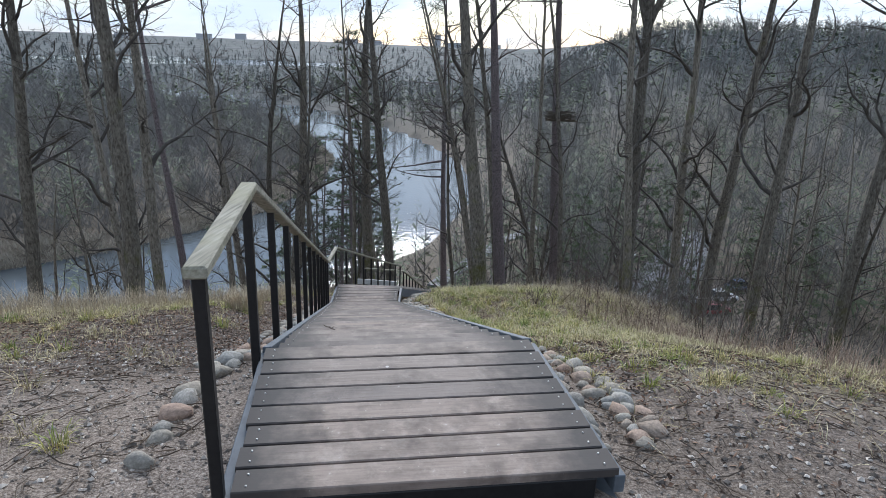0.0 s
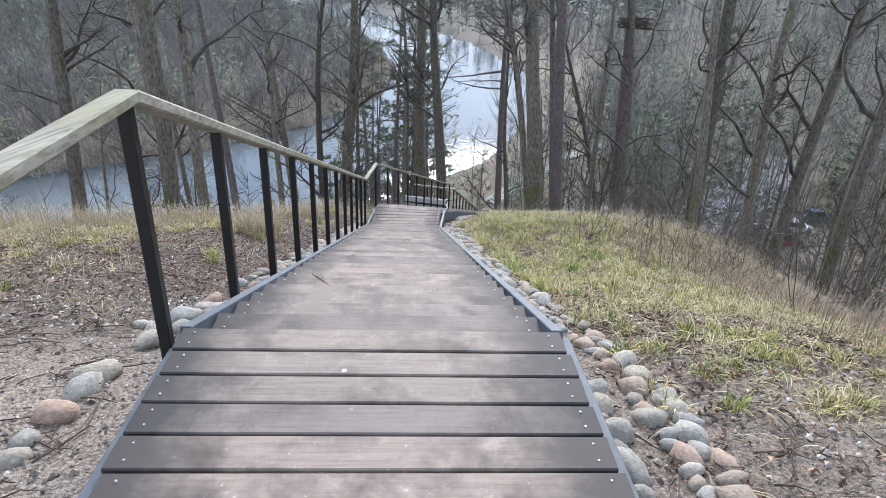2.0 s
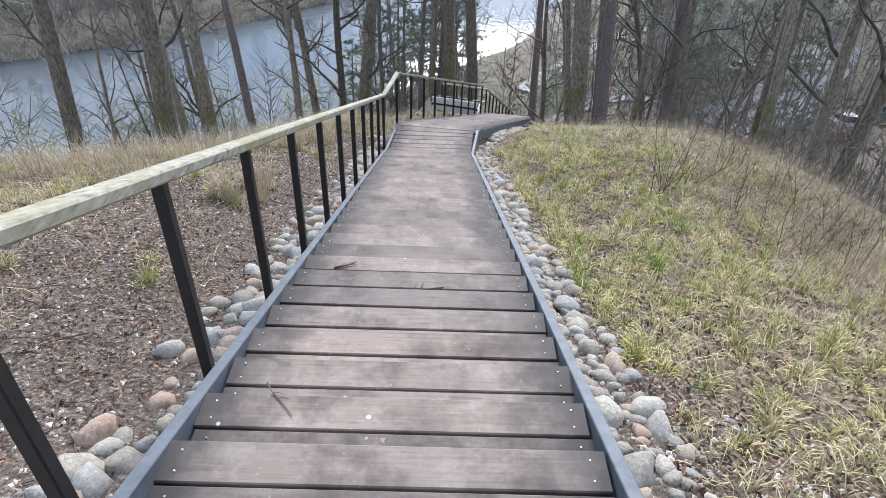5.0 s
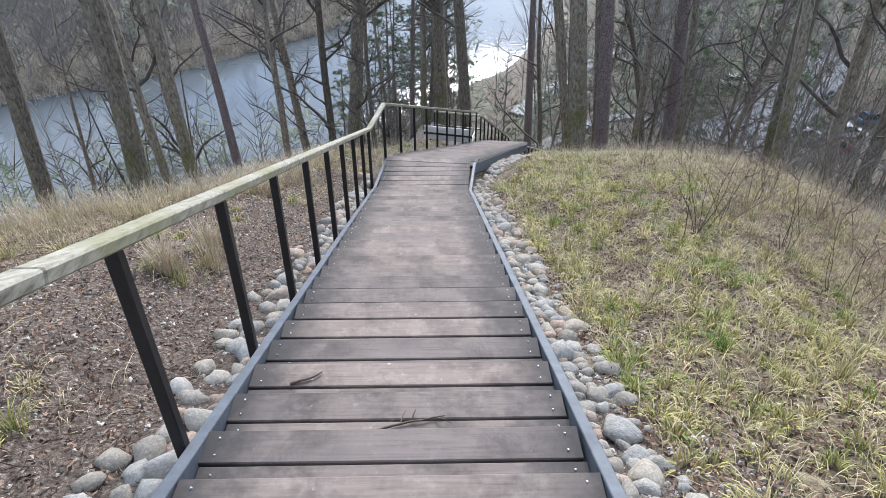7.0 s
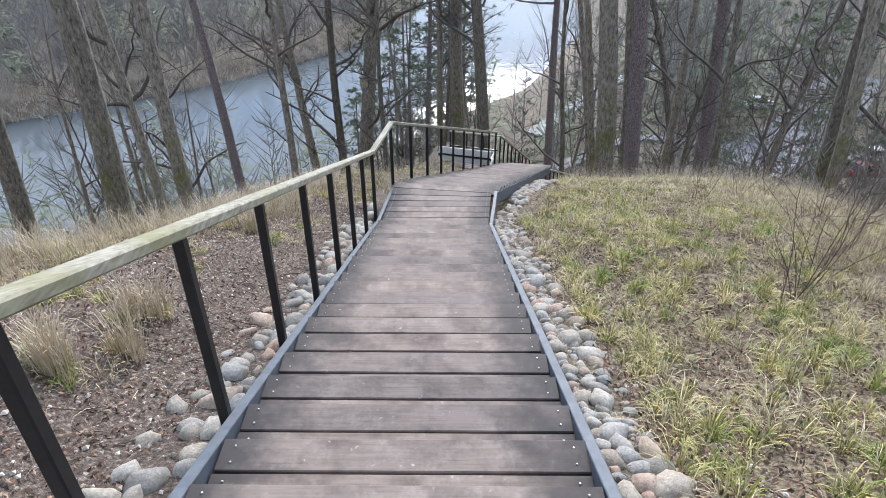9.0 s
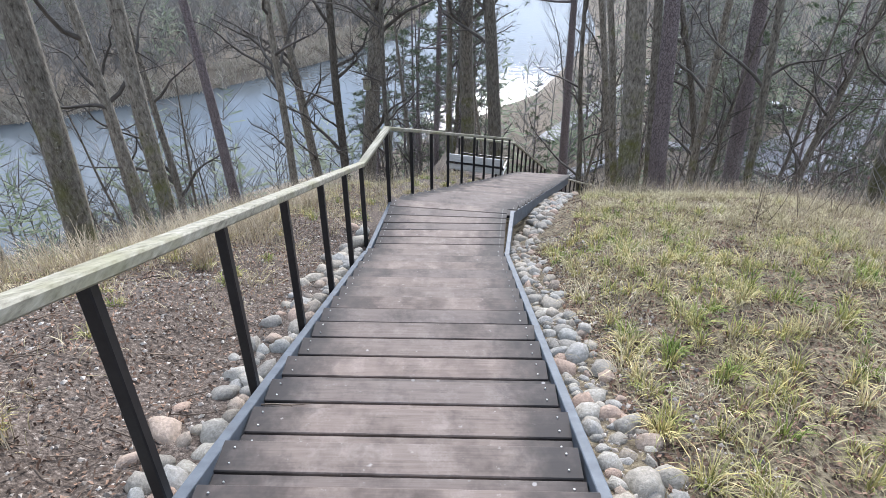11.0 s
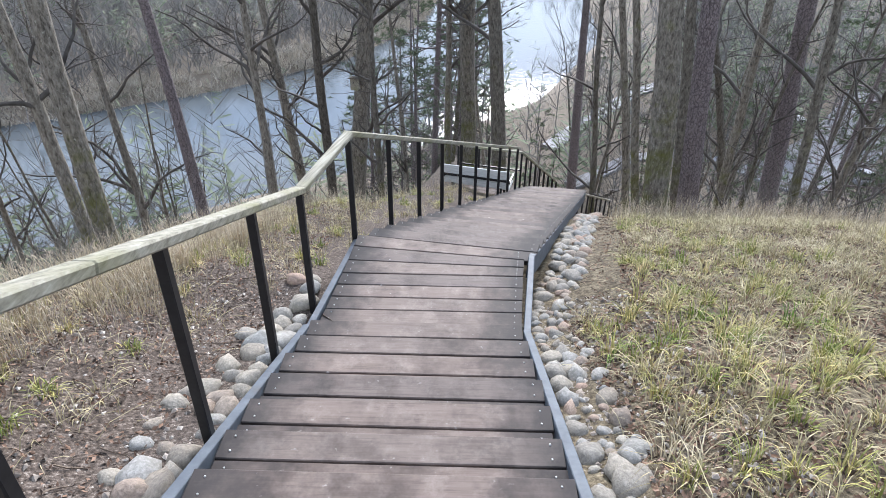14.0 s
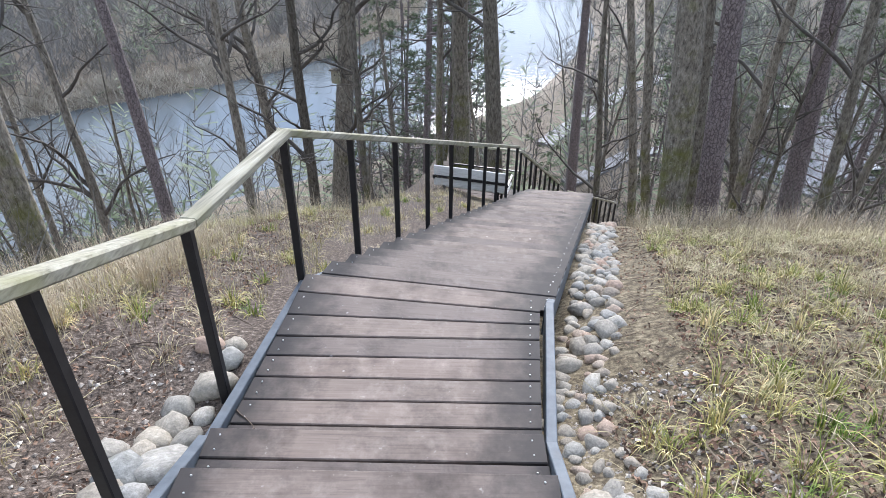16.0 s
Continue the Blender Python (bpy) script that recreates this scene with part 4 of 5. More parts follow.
# young trees with low branches, close under the brow
SAPLINGS = [bare_tree(500 + i, 6.5 + i, 0.05 + 0.008 * i, (rnd.uniform(-0.15, 0.15), rnd.uniform(-0.15, 0.15)), 0.12, 16, (7, 4), sides=6, wander=0.12, plan=((3, 4), (3, 2), (3, 1))) for i in range(5)]
SAPLINGS = [(mesh_of("trunk", a, b, BARK, True), mesh_of("crown", c, d, TWIG, True)) for a, b, c, d in SAPLINGS]
rnd = random.Random(77)
young = []
while len(young) < 58:
    y = rnd.uniform(14, 46)
    x = rnd.uniform(-0.85, 0.8) * (y + 4)
    s, lat = along(x, y)
    if s < 12 or (-6.0 < lat < 8.5 and s < 27) or open_view(x, y) or any(math.hypot(x - a, y - b) < 1.6 for a, b in young):
        continue
    young.append((x, y))
    trunk, crown = rnd.choice(SAPLINGS)
    ob = thing("young_tree", "slender young leafless tree with low fine branches", "tree", "young trees",
               at=Matrix.Translation((x, y, land(x, y))) @ Matrix.Rotation(rnd.uniform(0, 6.28), 4, "Z") @ Matrix.Scale(rnd.uniform(0.75, 1.25), 4))
    child("trunk", trunk, ob)
    child("crown", crown, ob)


# undergrowth: grey haze of thin stems on the lower slope and the banks
def brush(name, label, spots, seed, lo, hi, stems, material=TWIG, fat=0.00030):
    rnd = random.Random(seed)
    verts, faces = [], []
    for x, y in spots:
        p = Vector((x, y, land(x, y)))
        r = math.hypot(x, y - 8)
        for _ in range(stems):
            a, h = rnd.uniform(0, 6.28), rnd.uniform(lo, hi)
            c = p + Vector((rnd.uniform(-0.8, 0.8), rnd.uniform(-0.8, 0.8), rnd.uniform(0, 0.5) * h))
            d = Vector((math.cos(a) * 0.6, math.sin(a) * 0.6, rnd.uniform(0.4, 1.3))) * h * 0.6
            w = d.cross(Vector((rnd.uniform(-1, 1), rnd.uniform(-1, 1), 0.2))).normalized() * max(0.008, r * fat)
            b = len(verts)
            if r < 130:
                bend = Vector((rnd.uniform(-1, 1), rnd.uniform(-1, 1), rnd.uniform(-0.2, 0.6))) * h * 0.16
                m1, m2 = c + d * 0.4 + bend, c + d * 0.75 + bend * 0.4
                verts.extend((c - w, c + w, m1 + w * 0.7, m1 - w * 0.7, m2 + w * 0.4, m2 - w * 0.4, c + d + bend * 0.9))
                faces.extend(((b, b + 1, b + 2, b + 3), (b + 3, b + 2, b + 4, b + 5), (b + 5, b + 4, b + 6)))
            else:
                verts.extend((c - w, c + w, c + d))
                faces.append((b, b + 1, b + 2))
    ob = tagged(new(name, mesh_of(name, verts, faces, material)), label, "brushwood", kind="stuff")
    return ob


rnd = random.Random(31)
spots = []
while len(spots) < 3600:
    y = 17 + 80 * rnd.random() ** 1.3
    x = rnd.uniform(-0.85, 0.9) * (y + 5)
    s, lat = along(x, y)
    if s < 13 or (-5 < lat < 8.5 and s < 27):
        continue
    d, side = to_river(x, y)
    if side < 0 or d < RIVER_HALF + 2:
        continue
    if lat < 0 and rnd.random() < 0.4:
        continue
    spots.append((x, y))
brush("slope_brushwood", "thicket of thin grey leafless shrubs on the lower slope", spots, 32, 0.8, 3.2, 13, BRUSHSTEM, 0.00018)
spots = []
while len(spots) < 7000:
    y = rnd.uniform(-10, 300)
    x = rnd.uniform(-1.4, 0.4) * (y + 60)
    d, side = to_river(x, y)
    if side > 0 or d < RIVER_HALF + 5 or d > 190:
        continue
    spots.append((x, y))
brush("bank_brushwood", "grey-brown leafless thicket beyond the far river bank", spots, 33, 2.0, 7.5, 18, FARTWIG, 0.00042)

spots = []
while len(spots) < 2200:
    y = rnd.uniform(-10, 300)
    x = rnd.uniform(-1.4, 0.2) * (y + 60)
    d, side = to_river(x, y)
    if side > 0 or not RIVER_HALF + 1.0 < d < RIVER_HALF + 7:
        continue
    spots.append((x, y))
REED = grainy("pale_dry_reeds", [(0.3, (0.30, 0.265, 0.21)), (0.7, (0.52, 0.47, 0.39))], 0.4, 0.9, rel=0.1)
brush("bank_reeds", "belt of straw-coloured reeds along the far river bank", spots, 34, 0.8, 2.0, 16, REED, 0.0005)

# ---- grass, litter and pebbles ----
def turfy(x, y):
    """How grassy the ground is at a place, patch by patch."""
    return 0.5 + 0.6 * noise.noise(Vector((x * 1.9, y * 1.9, 5))) + 0.55 * noise.noise(Vector((x * 4.3, y * 4.3, 9)))


def blade(verts, faces, p, d, h, w):
    """One blade of grass that arches over at its tip."""
    side = Vector((-d.y, d.x, 0)).normalized() * w
    droop = min(1.0, d.length)
    m = p + d * 0.22 * h + Vector((0, 0, h * 0.55))
    k = p + d * 0.62 * h + Vector((0, 0, h * (0.92 - 0.22 * droop)))
    t = p + d * 1.05 * h + Vector((0, 0, h * (1.08 - 0.62 * droop)))
    b = len(verts)
    verts.extend((p - side, p + side, m + side * 0.85, m - side * 0.85, k + side * 0.55, k - side * 0.55, t))
    faces.extend(((b, b + 1, b + 2, b + 3), (b + 3, b + 2, b + 4, b + 5), (b + 5, b + 4, b + 6)))


def tufts(name, label, material, spots, seed, blades, lo, hi, spread_by, width, lean=0.9):
    rnd = random.Random(seed)
    verts, faces = [], []
    for x, y, k in spots:
        for _ in range(blades):
            a, r = rnd.uniform(0, 6.28), spread_by * rnd.random() ** 0.6
            px, py = x + math.cos(a) * r, y + math.sin(a) * r
            a2 = a + rnd.uniform(-0.9, 0.9)
            f = rnd.uniform(0.15, lean)
            blade(verts, faces, Vector((px, py, 0)), Vector((math.cos(a2) * f, math.sin(a2) * f, 0)), k * rnd.uniform(lo, hi), width * rnd.uniform(0.7, 1.3))
        z = land(x, y) - 0.012
        for v in verts[-blades * 7:]:
            v.z += z
    return tagged(new(name, mesh_of(name, verts, faces, material)), label, "grass", kind="stuff")


rnd = random.Random(41)
green, dry, low, straw = [], [], [], []


def apart_from(spots, x, y, gap):
    return all((x - a) ** 2 + (y - b) ** 2 > gap * gap for a, b, _ in spots[-420:])


tries = 0
while len(green) + len(dry) < 2450 and tries < 60000:
    tries += 1
    s, lat = rnd.uniform(-2.2, 16), 2.05 + 6.4 * rnd.random() ** 1.15
    p = f1(s, lat, 0)
    if s > 10.6 and p.x < -0.85:
        continue
    g = turfy(p.x, p.y) * smoothstep(-1.6, 0.7, s + 0.5 * (lat - 3)) + 0.12
    if rnd.random() > smoothstep(0.26, 0.7, g) or not (apart_from(green, p.x, p.y, 0.115) and apart_from(dry, p.x, p.y, 0.115)):
        continue
    dryness = 0.30 + 0.7 * noise.noise(Vector((p.x * 0.8, p.y * 0.8, 21))) + 0.42 * smoothstep(3.4, 6.0, lat) + 0.38 * smoothstep(8.5, 13, s)
    (dry if rnd.random() < dryness else green).append((p.x, p.y, rnd.uniform(0.55, 1.25) * (0.62 + 0.38 * smoothstep(1.5, 5.0, s))))
n_left = 0
while n_left < 1050:
    s, lat = rnd.uniform(-0.5, 20), -0.75 - 5.0 * rnd.random()
    p = f1(s, lat, 0)
    thin = 0.14 + 0.9 * smoothstep(-1.2, -2.6, lat) + 0.55 * smoothstep(6.5, 10.5, s)
    if rnd.random() > turfy(p.x, p.y) * thin:
        continue
    (dry if rnd.random() < 0.55 else green).append((p.x, p.y, rnd.uniform(0.5, 1.0)))
    n_left += 1
for _ in range(260):
    x, y = rnd.uniform(-7.2, -3.55), rnd.uniform(14.2, 22.8)
    (dry if rnd.random() < 0.7 else green).append((x, y, rnd.uniform(0.5, 1.0)))
    straw.append((x + rnd.uniform(-0.5, 0), y + rnd.uniform(-0.4, 0.4), rnd.uniform(0.6, 1.1)))
while len(low) < 3300:
    s, lat = rnd.uniform(-2, 16), 2.0 + 7.5 * rnd.random() ** 1.2
    p = f1(s, lat, 0)
    if (s > 10.6 and p.x < -0.85) or rnd.random() > 0.9 - 0.3 * turfy(p.x, p.y) or rnd.random() > smoothstep(-1.6, 0.6, s + 0.5 * (lat - 3)):
        continue
    if s > 8 and rnd.random() < 0.45:
        continue
    low.append((p.x, p.y, rnd.uniform(0.6, 1.2)))
    if s < 3 and lat > 2.5:
        low.append((p.x + rnd.uniform(-0.2, 0.2), p.y + rnd.uniform(-0.2, 0.2), rnd.uniform(0.5, 0.9)))
for _ in range(9000):
    s, lat = rnd.uniform(0.5, 17), -0.55 - 4.4 * rnd.random()
    p = f1(s, lat, 0)
    if len(low) > 5200:
        break
    if (-3.6 < p.x < -1.2 and p.y > 14.4) or rnd.random() > 0.12 + 0.7 * smoothstep(-1.2, -3.0, lat) + 0.6 * smoothstep(5.5, 10, s):
        continue
    low.append((p.x, p.y, rnd.uniform(0.6, 1.3)))
tufts("green_grass", "tussocks of yellow-green winter grass on the slope", GRASS, green, 42, 52, 0.05, 0.165, 0.062, 0.0030, 1.25)
tufts("dry_grass", "tussocks of pale dry grass on the slope", DRYGRASS, dry, 43, 36, 0.05, 0.165, 0.085, 0.0026, 1.7)
tufts("matted_grass", "thin flattened dry grass between the tussocks", DRYGRASS, low, 46, 8, 0.03, 0.11, 0.17, 0.0021, 2.8)
while len(straw) < 3600:
    if rnd.random() < 0.5:
        s, lat = rnd.uniform(1.0, 20), rnd.uniform(4.2, 9.5)
        if rnd.random() > smoothstep(4.2, 6.5, lat - 0.12 * s + 0.9):
            continue
    elif rnd.random() < 0.55:
        s, lat = rnd.uniform(-0.5, 22), rnd.uniform(-5.6, -2.2)
        if s < 3 and lat > -3.6:
            continue
        if s > 10.5:
            lat += 1.3
    else:
        s, lat = rnd.uniform(15, 21), rnd.uniform(2.6, 9.0)
    p = f1(s, lat, 0)
    if (-3.5 < p.x < -0.9 and p.y > 14.6) or (-5.3 < p.x < -0.9 and p.y > 22.8):
        continue
    straw.append((p.x, p.y, rnd.uniform(0.6, 1.15)))
brow = []
for _ in range(560):
    s = rnd.uniform(1.5, 14)
    lat = -(4.6 - 3.6 * smoothstep(3, 12, s)) + rnd.uniform(-0.9, 0.5)
    if lat > -1.0:
        continue
    p = f1(s, lat, 0)
    brow.append((p.x, p.y, rnd.uniform(0.6, 1.15)))
tufts("pale_brow_grass", "dense pale straw grass along the brow above the river", STRAW, brow, 48, 18, 0.16, 0.46, 0.14, 0.0022, 0.7)
tufts("tall_dry_grass", "tall thin straw-coloured grass along the brow of the slope", STRAW, straw, 44, 8, 0.16, 0.50, 0.16, 0.0017, 0.6)
russet = []
while len(russet) < 950:
    s, lat = rnd.uniform(-1.5, 9), rnd.uniform(3.2, 7.5)
    if rnd.random() > smoothstep(3.2, 4.8, lat - 0.12 * max(0, s)):
        continue
    p = f1(s, lat, 0)
    russet.append((p.x, p.y, rnd.uniform(0.5, 1.1)))
tufts("russet_grass", "thin reddish-brown dead grass along the brow", RUSSET, russet, 47, 9, 0.14, 0.40, 0.17, 0.0019, 0.6)
clumps = []
for s, lat in ((5.15, -1.0), (5.27, -1.12), (5.3, -1.15), (6.0, -1.05), (6.08, -0.95), (5.55, -0.85), (9.05, -1.25), (9.4, -1.9), (11.2, -1.2), (12.0, -1.0), (12.8, -1.6)):
    p = f1(s, lat, 0)
    clumps += [(p.x + rnd.uniform(-0.06, 0.06), p.y + rnd.uniform(-0.06, 0.06), rnd.uniform(0.8, 1.1)) for _ in range(5)]
tufts("green_tuft", "fresh green grass tufts at the foot of the straw clumps", GRASS, [(x, y, 0.9) for x, y, _ in clumps[::5]], 49, 70, 0.05, 0.15, 0.08, 0.0028, 1.2)
tufts("straw_clump", "standing clumps of straw-coloured grass beside the handrail", STRAW, clumps, 45, 22, 0.18, 0.42, 0.07, 0.0028, 0.45)


def litter(count, seed, size, where):
    rnd = random.Random(seed)
    verts, faces, n = [], [], 0
    while n < count:
        spot = where(rnd)
        if spot is None:
            continue
        x, y = spot
        n += 1
        m = Matrix.Translation((x, y, land(x, y) + rnd.uniform(0.004, 0.02))) @ Euler((rnd.uniform(-0.8, 0.8), rnd.uniform(-0.8, 0.8), rnd.uniform(0, 6.28))).to_matrix().to_4x4()
        l, w, c = size * rnd.uniform(0.6, 1.3), size * rnd.uniform(0.3, 0.62), size * rnd.uniform(-0.25, 0.45)
        b = len(verts)
        verts.extend(m @ Vector(v) for v in ((-l, 0, 0), (l * rnd.uniform(-0.3, 0.4), -w, c), (l, 0, 0), (l * rnd.uniform(-0.3, 0.4), w, c * rnd.uniform(0.2, 1.2))))
        faces.extend(((b, b + 1, b + 2), (b, b + 2, b + 3)))
    return verts, faces


def litter_spot(rnd):
    if rnd.random() < 0.55:
        s, lat = 0.3 + 19.7 * rnd.random() ** 1.4, -0.30 - 3.4 * rnd.random()
        if rnd.random() > smoothstep(0.2, 3.0, s):
            return None
    else:
        s, lat = rnd.uniform(0.0, 17), 2.0 + 5.5 * rnd.random() ** 1.2
        p = f1(s, lat, 0)
        if rnd.random() < turfy(p.x, p.y) * 0.7 or rnd.random() > 0.3 + 0.7 * smoothstep(1, 6, s):
            return None
    p = f1(s, lat, 0)
    if -3.5 < p.x < -1.2 and p.y > 14.6:
        return None
    return p.x, p.y


def open_slope_spot(rnd):
    s, lat = rnd.uniform(-1.5, 17), 1.95 + 6.0 * rnd.random() ** 1.3
    p = f1(s, lat, 0)
    return None if (s > 10.6 and p.x < -0.85) or rnd.random() > smoothstep(-1.5, 2.0, s) + 0.15 else (p.x, p.y)


tagged(new("leaf_litter", mesh_of("leaf_litter", *litter(58000, 51, 0.017, litter_spot), LEAF)), "brown fallen leaves scattered over the soil", "leaves", kind="stuff")
tagged(new("leaf_litter", mesh_of("leaf_litter", *litter(62000, 54, 0.019, open_slope_spot), LEAF)), "dry brown leaves caught between the grass tussocks", "leaves", kind="stuff")

PEBBLE = grainy("pebbles", [(0.3, (0.22, 0.20, 0.18)), (0.7, (0.50, 0.47, 0.43))], 8, 0.9, rel=0.2,
                rand=("island", [(0.0, (0.25, 0.23, 0.22)), (0.5, (0.8, 0.74, 0.69)), (1.0, (1.6, 1.55, 1.5))]))
DEBRIS = grainy("dead_twigs", [(0.3, (0.06, 0.045, 0.035)), (0.7, (0.17, 0.135, 0.105))], 8, 0.9, rel=0.2,
                rand=("island", [(0.0, (0.6, 0.6, 0.6)), (1.0, (1.5, 1.45, 1.4))]))


def pebble_bed(count, seed):
    rnd = random.Random(seed)
    verts, faces, n = [], [], 0
    while n < count:
        if rnd.random() < 0.62:
            s, lat = rnd.uniform(-2.4, 1.8), rnd.uniform(-4.5, 5.5)
            if 0 < lat < 1.7 and s > -1.2:
                continue
        else:
            s, lat = rnd.uniform(1, 11), rnd.choice((rnd.uniform(-2.2, -0.1), rnd.uniform(1.72, 2.5)))
        p = f1(s, lat, 0)
        n += 1
        r = 0.005 + 0.014 * rnd.random() ** 2.5
        c = Vector((p.x, p.y, land(p.x, p.y) + r * 0.35))
        b = len(verts)
        k = [rnd.uniform(0.7, 1.3) * r for _ in range(6)]
        a = rnd.uniform(0, 3.1)
        ux, uy = Vector((math.cos(a), math.sin(a), 0)), Vector((-math.sin(a), math.cos(a), 0))
        verts.extend((c + ux * k[0] * 1.2, c + uy * k[1], c - ux * k[2] * 1.2, c - uy * k[3], c + Vector((0, 0, k[4] * 0.7))))
        faces.extend(((b, b + 1, b + 4), (b + 1, b + 2, b + 4), (b + 2, b + 3, b + 4), (b + 3, b, b + 4)))
    return verts, faces


tagged(new("pebbles", mesh_of("pebbles", *pebble_bed(30000, 52), PEBBLE)), "small pale pebbles and gravel on the bare soil", "gravel", kind="stuff")


def twig_bed(count, seed):
    rnd = random.Random(seed)
    verts, faces, n = [], [], 0
    while n < count:
        spot = litter_spot(rnd) if rnd.random() < 0.75 else tuple(f1(rnd.uniform(-2, 1.2), rnd.choice((rnd.uniform(-4, -0.3), rnd.uniform(1.8, 5))), 0)[:2])
        if spot is None:
            continue
        n += 1
        x, y = spot
        a, l = rnd.uniform(0, 6.28), 0.04 + 0.34 * rnd.random() ** 2.2
        pts = []
        for i in range(4):
            t = i / 3
            a += rnd.uniform(-0.3, 0.3)
            pts.append(Vector((x + math.cos(a) * l * t, y + math.sin(a) * l * t, 0)))
            pts[-1].z = land(pts[-1].x, pts[-1].y) + 0.008 + rnd.uniform(0, 0.02)
        r = rnd.uniform(0.0018, 0.005)
        tube(verts, faces, pts, [r, r * 0.9, r * 0.7, r * 0.3], 3)
    return verts, faces


tagged(new("ground_twigs", mesh_of("ground_twigs", *twig_bed(7500, 53), DEBRIS)), "thin dead twigs lying on the soil", "twigs", kind="stuff")


# ---- shrubs on the open slope ----
SHRUB = grainy("red_brown_stems", [(0.3, (0.055, 0.038, 0.032)), (0.7, (0.13, 0.092, 0.075))], 5, 0.9, rel=0.2)


def shrub(seed, height, stems):
    rnd = random.Random(seed)
    verts, faces = [], []
    for _ in range(stems):
        a = rnd.uniform(0, 6.28)
        path, radii = limb(rnd, Vector((math.cos(a) * 0.04, math.sin(a) * 0.04, -0.03)), Vector((math.cos(a) * 0.35, math.sin(a) * 0.35, 1)), height * rnd.uniform(0.7, 1.1), 0.0046, 0.0016, 6, 0.16, 0.08)
        tube(verts, faces, path, radii, 4)
        for _ in range(7):
            i = rnd.randint(1, 5)
            b = rnd.uniform(0, 6.28)
            bp, br = limb(rnd, path[i], Vector((math.cos(b), math.sin(b), 0.7)), height * rnd.uniform(0.15, 0.4), 0.0024, 0.001, 3, 0.26, 0.1)
            tube(verts, faces, bp, br, 3)
            if rnd.random() < 0.6:
                bp2, br2 = limb(rnd, bp[1], Vector((math.cos(b + 1), math.sin(b + 1), 0.6)), height * 0.15, 0.002, 0.001, 2, 0.2)
                tube(verts, faces, bp2, br2, 3)
    return verts, faces


SHRUBS = [mesh_of("shrub", *shrub(60 + i, 0.75 + 0.12 * i, 2 + i % 3), SHRUB) for i in range(5)]
rnd = random.Random(61)
SHRUB_SPOTS = [(6.8, 3.75), (6.9, 3.9), (7.5, 4.4), (7.6, 4.55), (6.6, 4.7), (5.4, 4.7), (5.3, 4.9), (11.1, 4.7), (11.2, 4.85), (6.7, 5.6), (2.6, 4.6), (3.3, 4.9), (4.2, 5.0), (1.8, 4.9)]
shrub_places = SHRUB_SPOTS + [(5.6, 4.6), (6.9, 4.9), (5.1, 5.9), (6.6, 6.0), (7.6, 5.6), (8.4, 6.3), (9.3, 6.0), (10.6, 6.4), (4.4, 6.2), (3.6, 5.6), (3.0, 6.3), (2.3, 5.5)]
shrub_places += [(rnd.uniform(1.2, 13), rnd.uniform(5.2, 9.0)) for _ in range(34)] + [(rnd.uniform(15, 21), rnd.uniform(4.5, 9.5)) for _ in range(14)] + [(rnd.uniform(3, 20), rnd.uniform(-6, -4)) for _ in range(14)]
for s, lat in shrub_places:
    p = f1(s, lat, 0)
    ob = tagged(new("shrub", rnd.choice(SHRUBS)), "thin leafless reddish-brown shrub in the grass", "shrub", "shrubs on the slope")
    ob.matrix_world = Matrix.Translation((p.x, p.y, land(p.x, p.y))) @ Matrix.Rotation(rnd.uniform(0, 6.28), 4, "Z") @ Matrix.Scale(rnd.uniform(0.6, 1.15), 4)

# ---- fallen sticks on the treads ----
def tread_z(s):
    return TOP_Z if s < S0 + 0.02 else TOP_Z - RISE * min(STEPS + 1, math.ceil((s - S0 - 0.02) / RUN))


def stick(seed, s, lat, heading, length, thick, forks, label):
    rnd = random.Random(seed)
    verts, faces = [], []
    path, pts = [], 7
    a = heading
    p = f1(s, lat, 0)
    q = p.copy()
    for i in range(pts):
        zz = tread_z((q - A).dot(U1))
        path.append(Vector((q.x, q.y, zz + thick + 0.002)))
        a += rnd.uniform(-0.22, 0.22)
        q = q + Vector((math.cos(a), math.sin(a), 0)) * length / pts
    top = max(v.z for v in path)
    for v in path:
        v.z = max(v.z, top - 0.01)
    tube(verts, faces, path, [thick * (1 - 0.6 * i / (pts - 1)) for i in range(pts)], 6)
    for k in range(forks):
        i = rnd.randint(2, 5)
        b = heading + rnd.choice((-1, 1)) * rnd.uniform(0.6, 1.2)
        l = length * rnd.uniform(0.15, 0.35)
        tube(verts, faces, [path[i], path[i] + Vector((math.cos(b) * l * 0.5, math.sin(b) * l * 0.5, 0.012)), path[i] + Vector((math.cos(b) * l, math.sin(b) * l, 0.004))], [thick * 0.6, thick * 0.45, thick * 0.2], 4)
    return tagged(new("fallen_stick", mesh_of("fallen_stick", verts, faces, DEBRIS, True)), label, "stick", "sticks on the stairs")


stick(70, 3.05, 0.75, 0.45, 0.36, 0.007, 3, "crooked dead stick with lichen lying on the treads")
stick(71, 3.45, 0.28, 0.75, 0.20, 0.009, 0, "short thick dead stick lying on a tread")
stick(72, 1.75, 0.30, -0.6, 0.26, 0.004, 3, "thin forked dead twig lying on a tread")
stick(73, 1.05, 0.60, 0.5, 0.17, 0.006, 2, "dark forked dead twig lying on a tread")
stick(74, 5.6, 0.16, 0.5, 0.34, 0.006, 1, "dead stick leaning over the stringer")
stick(75, 6.6, 0.05, 0.4, 0.30, 0.005, 1, "yellow lichened twig by the post")
stick(76, 10.55, 0.10, -0.5, 0.28, 0.004, 2, "thin dead twig on the landing")

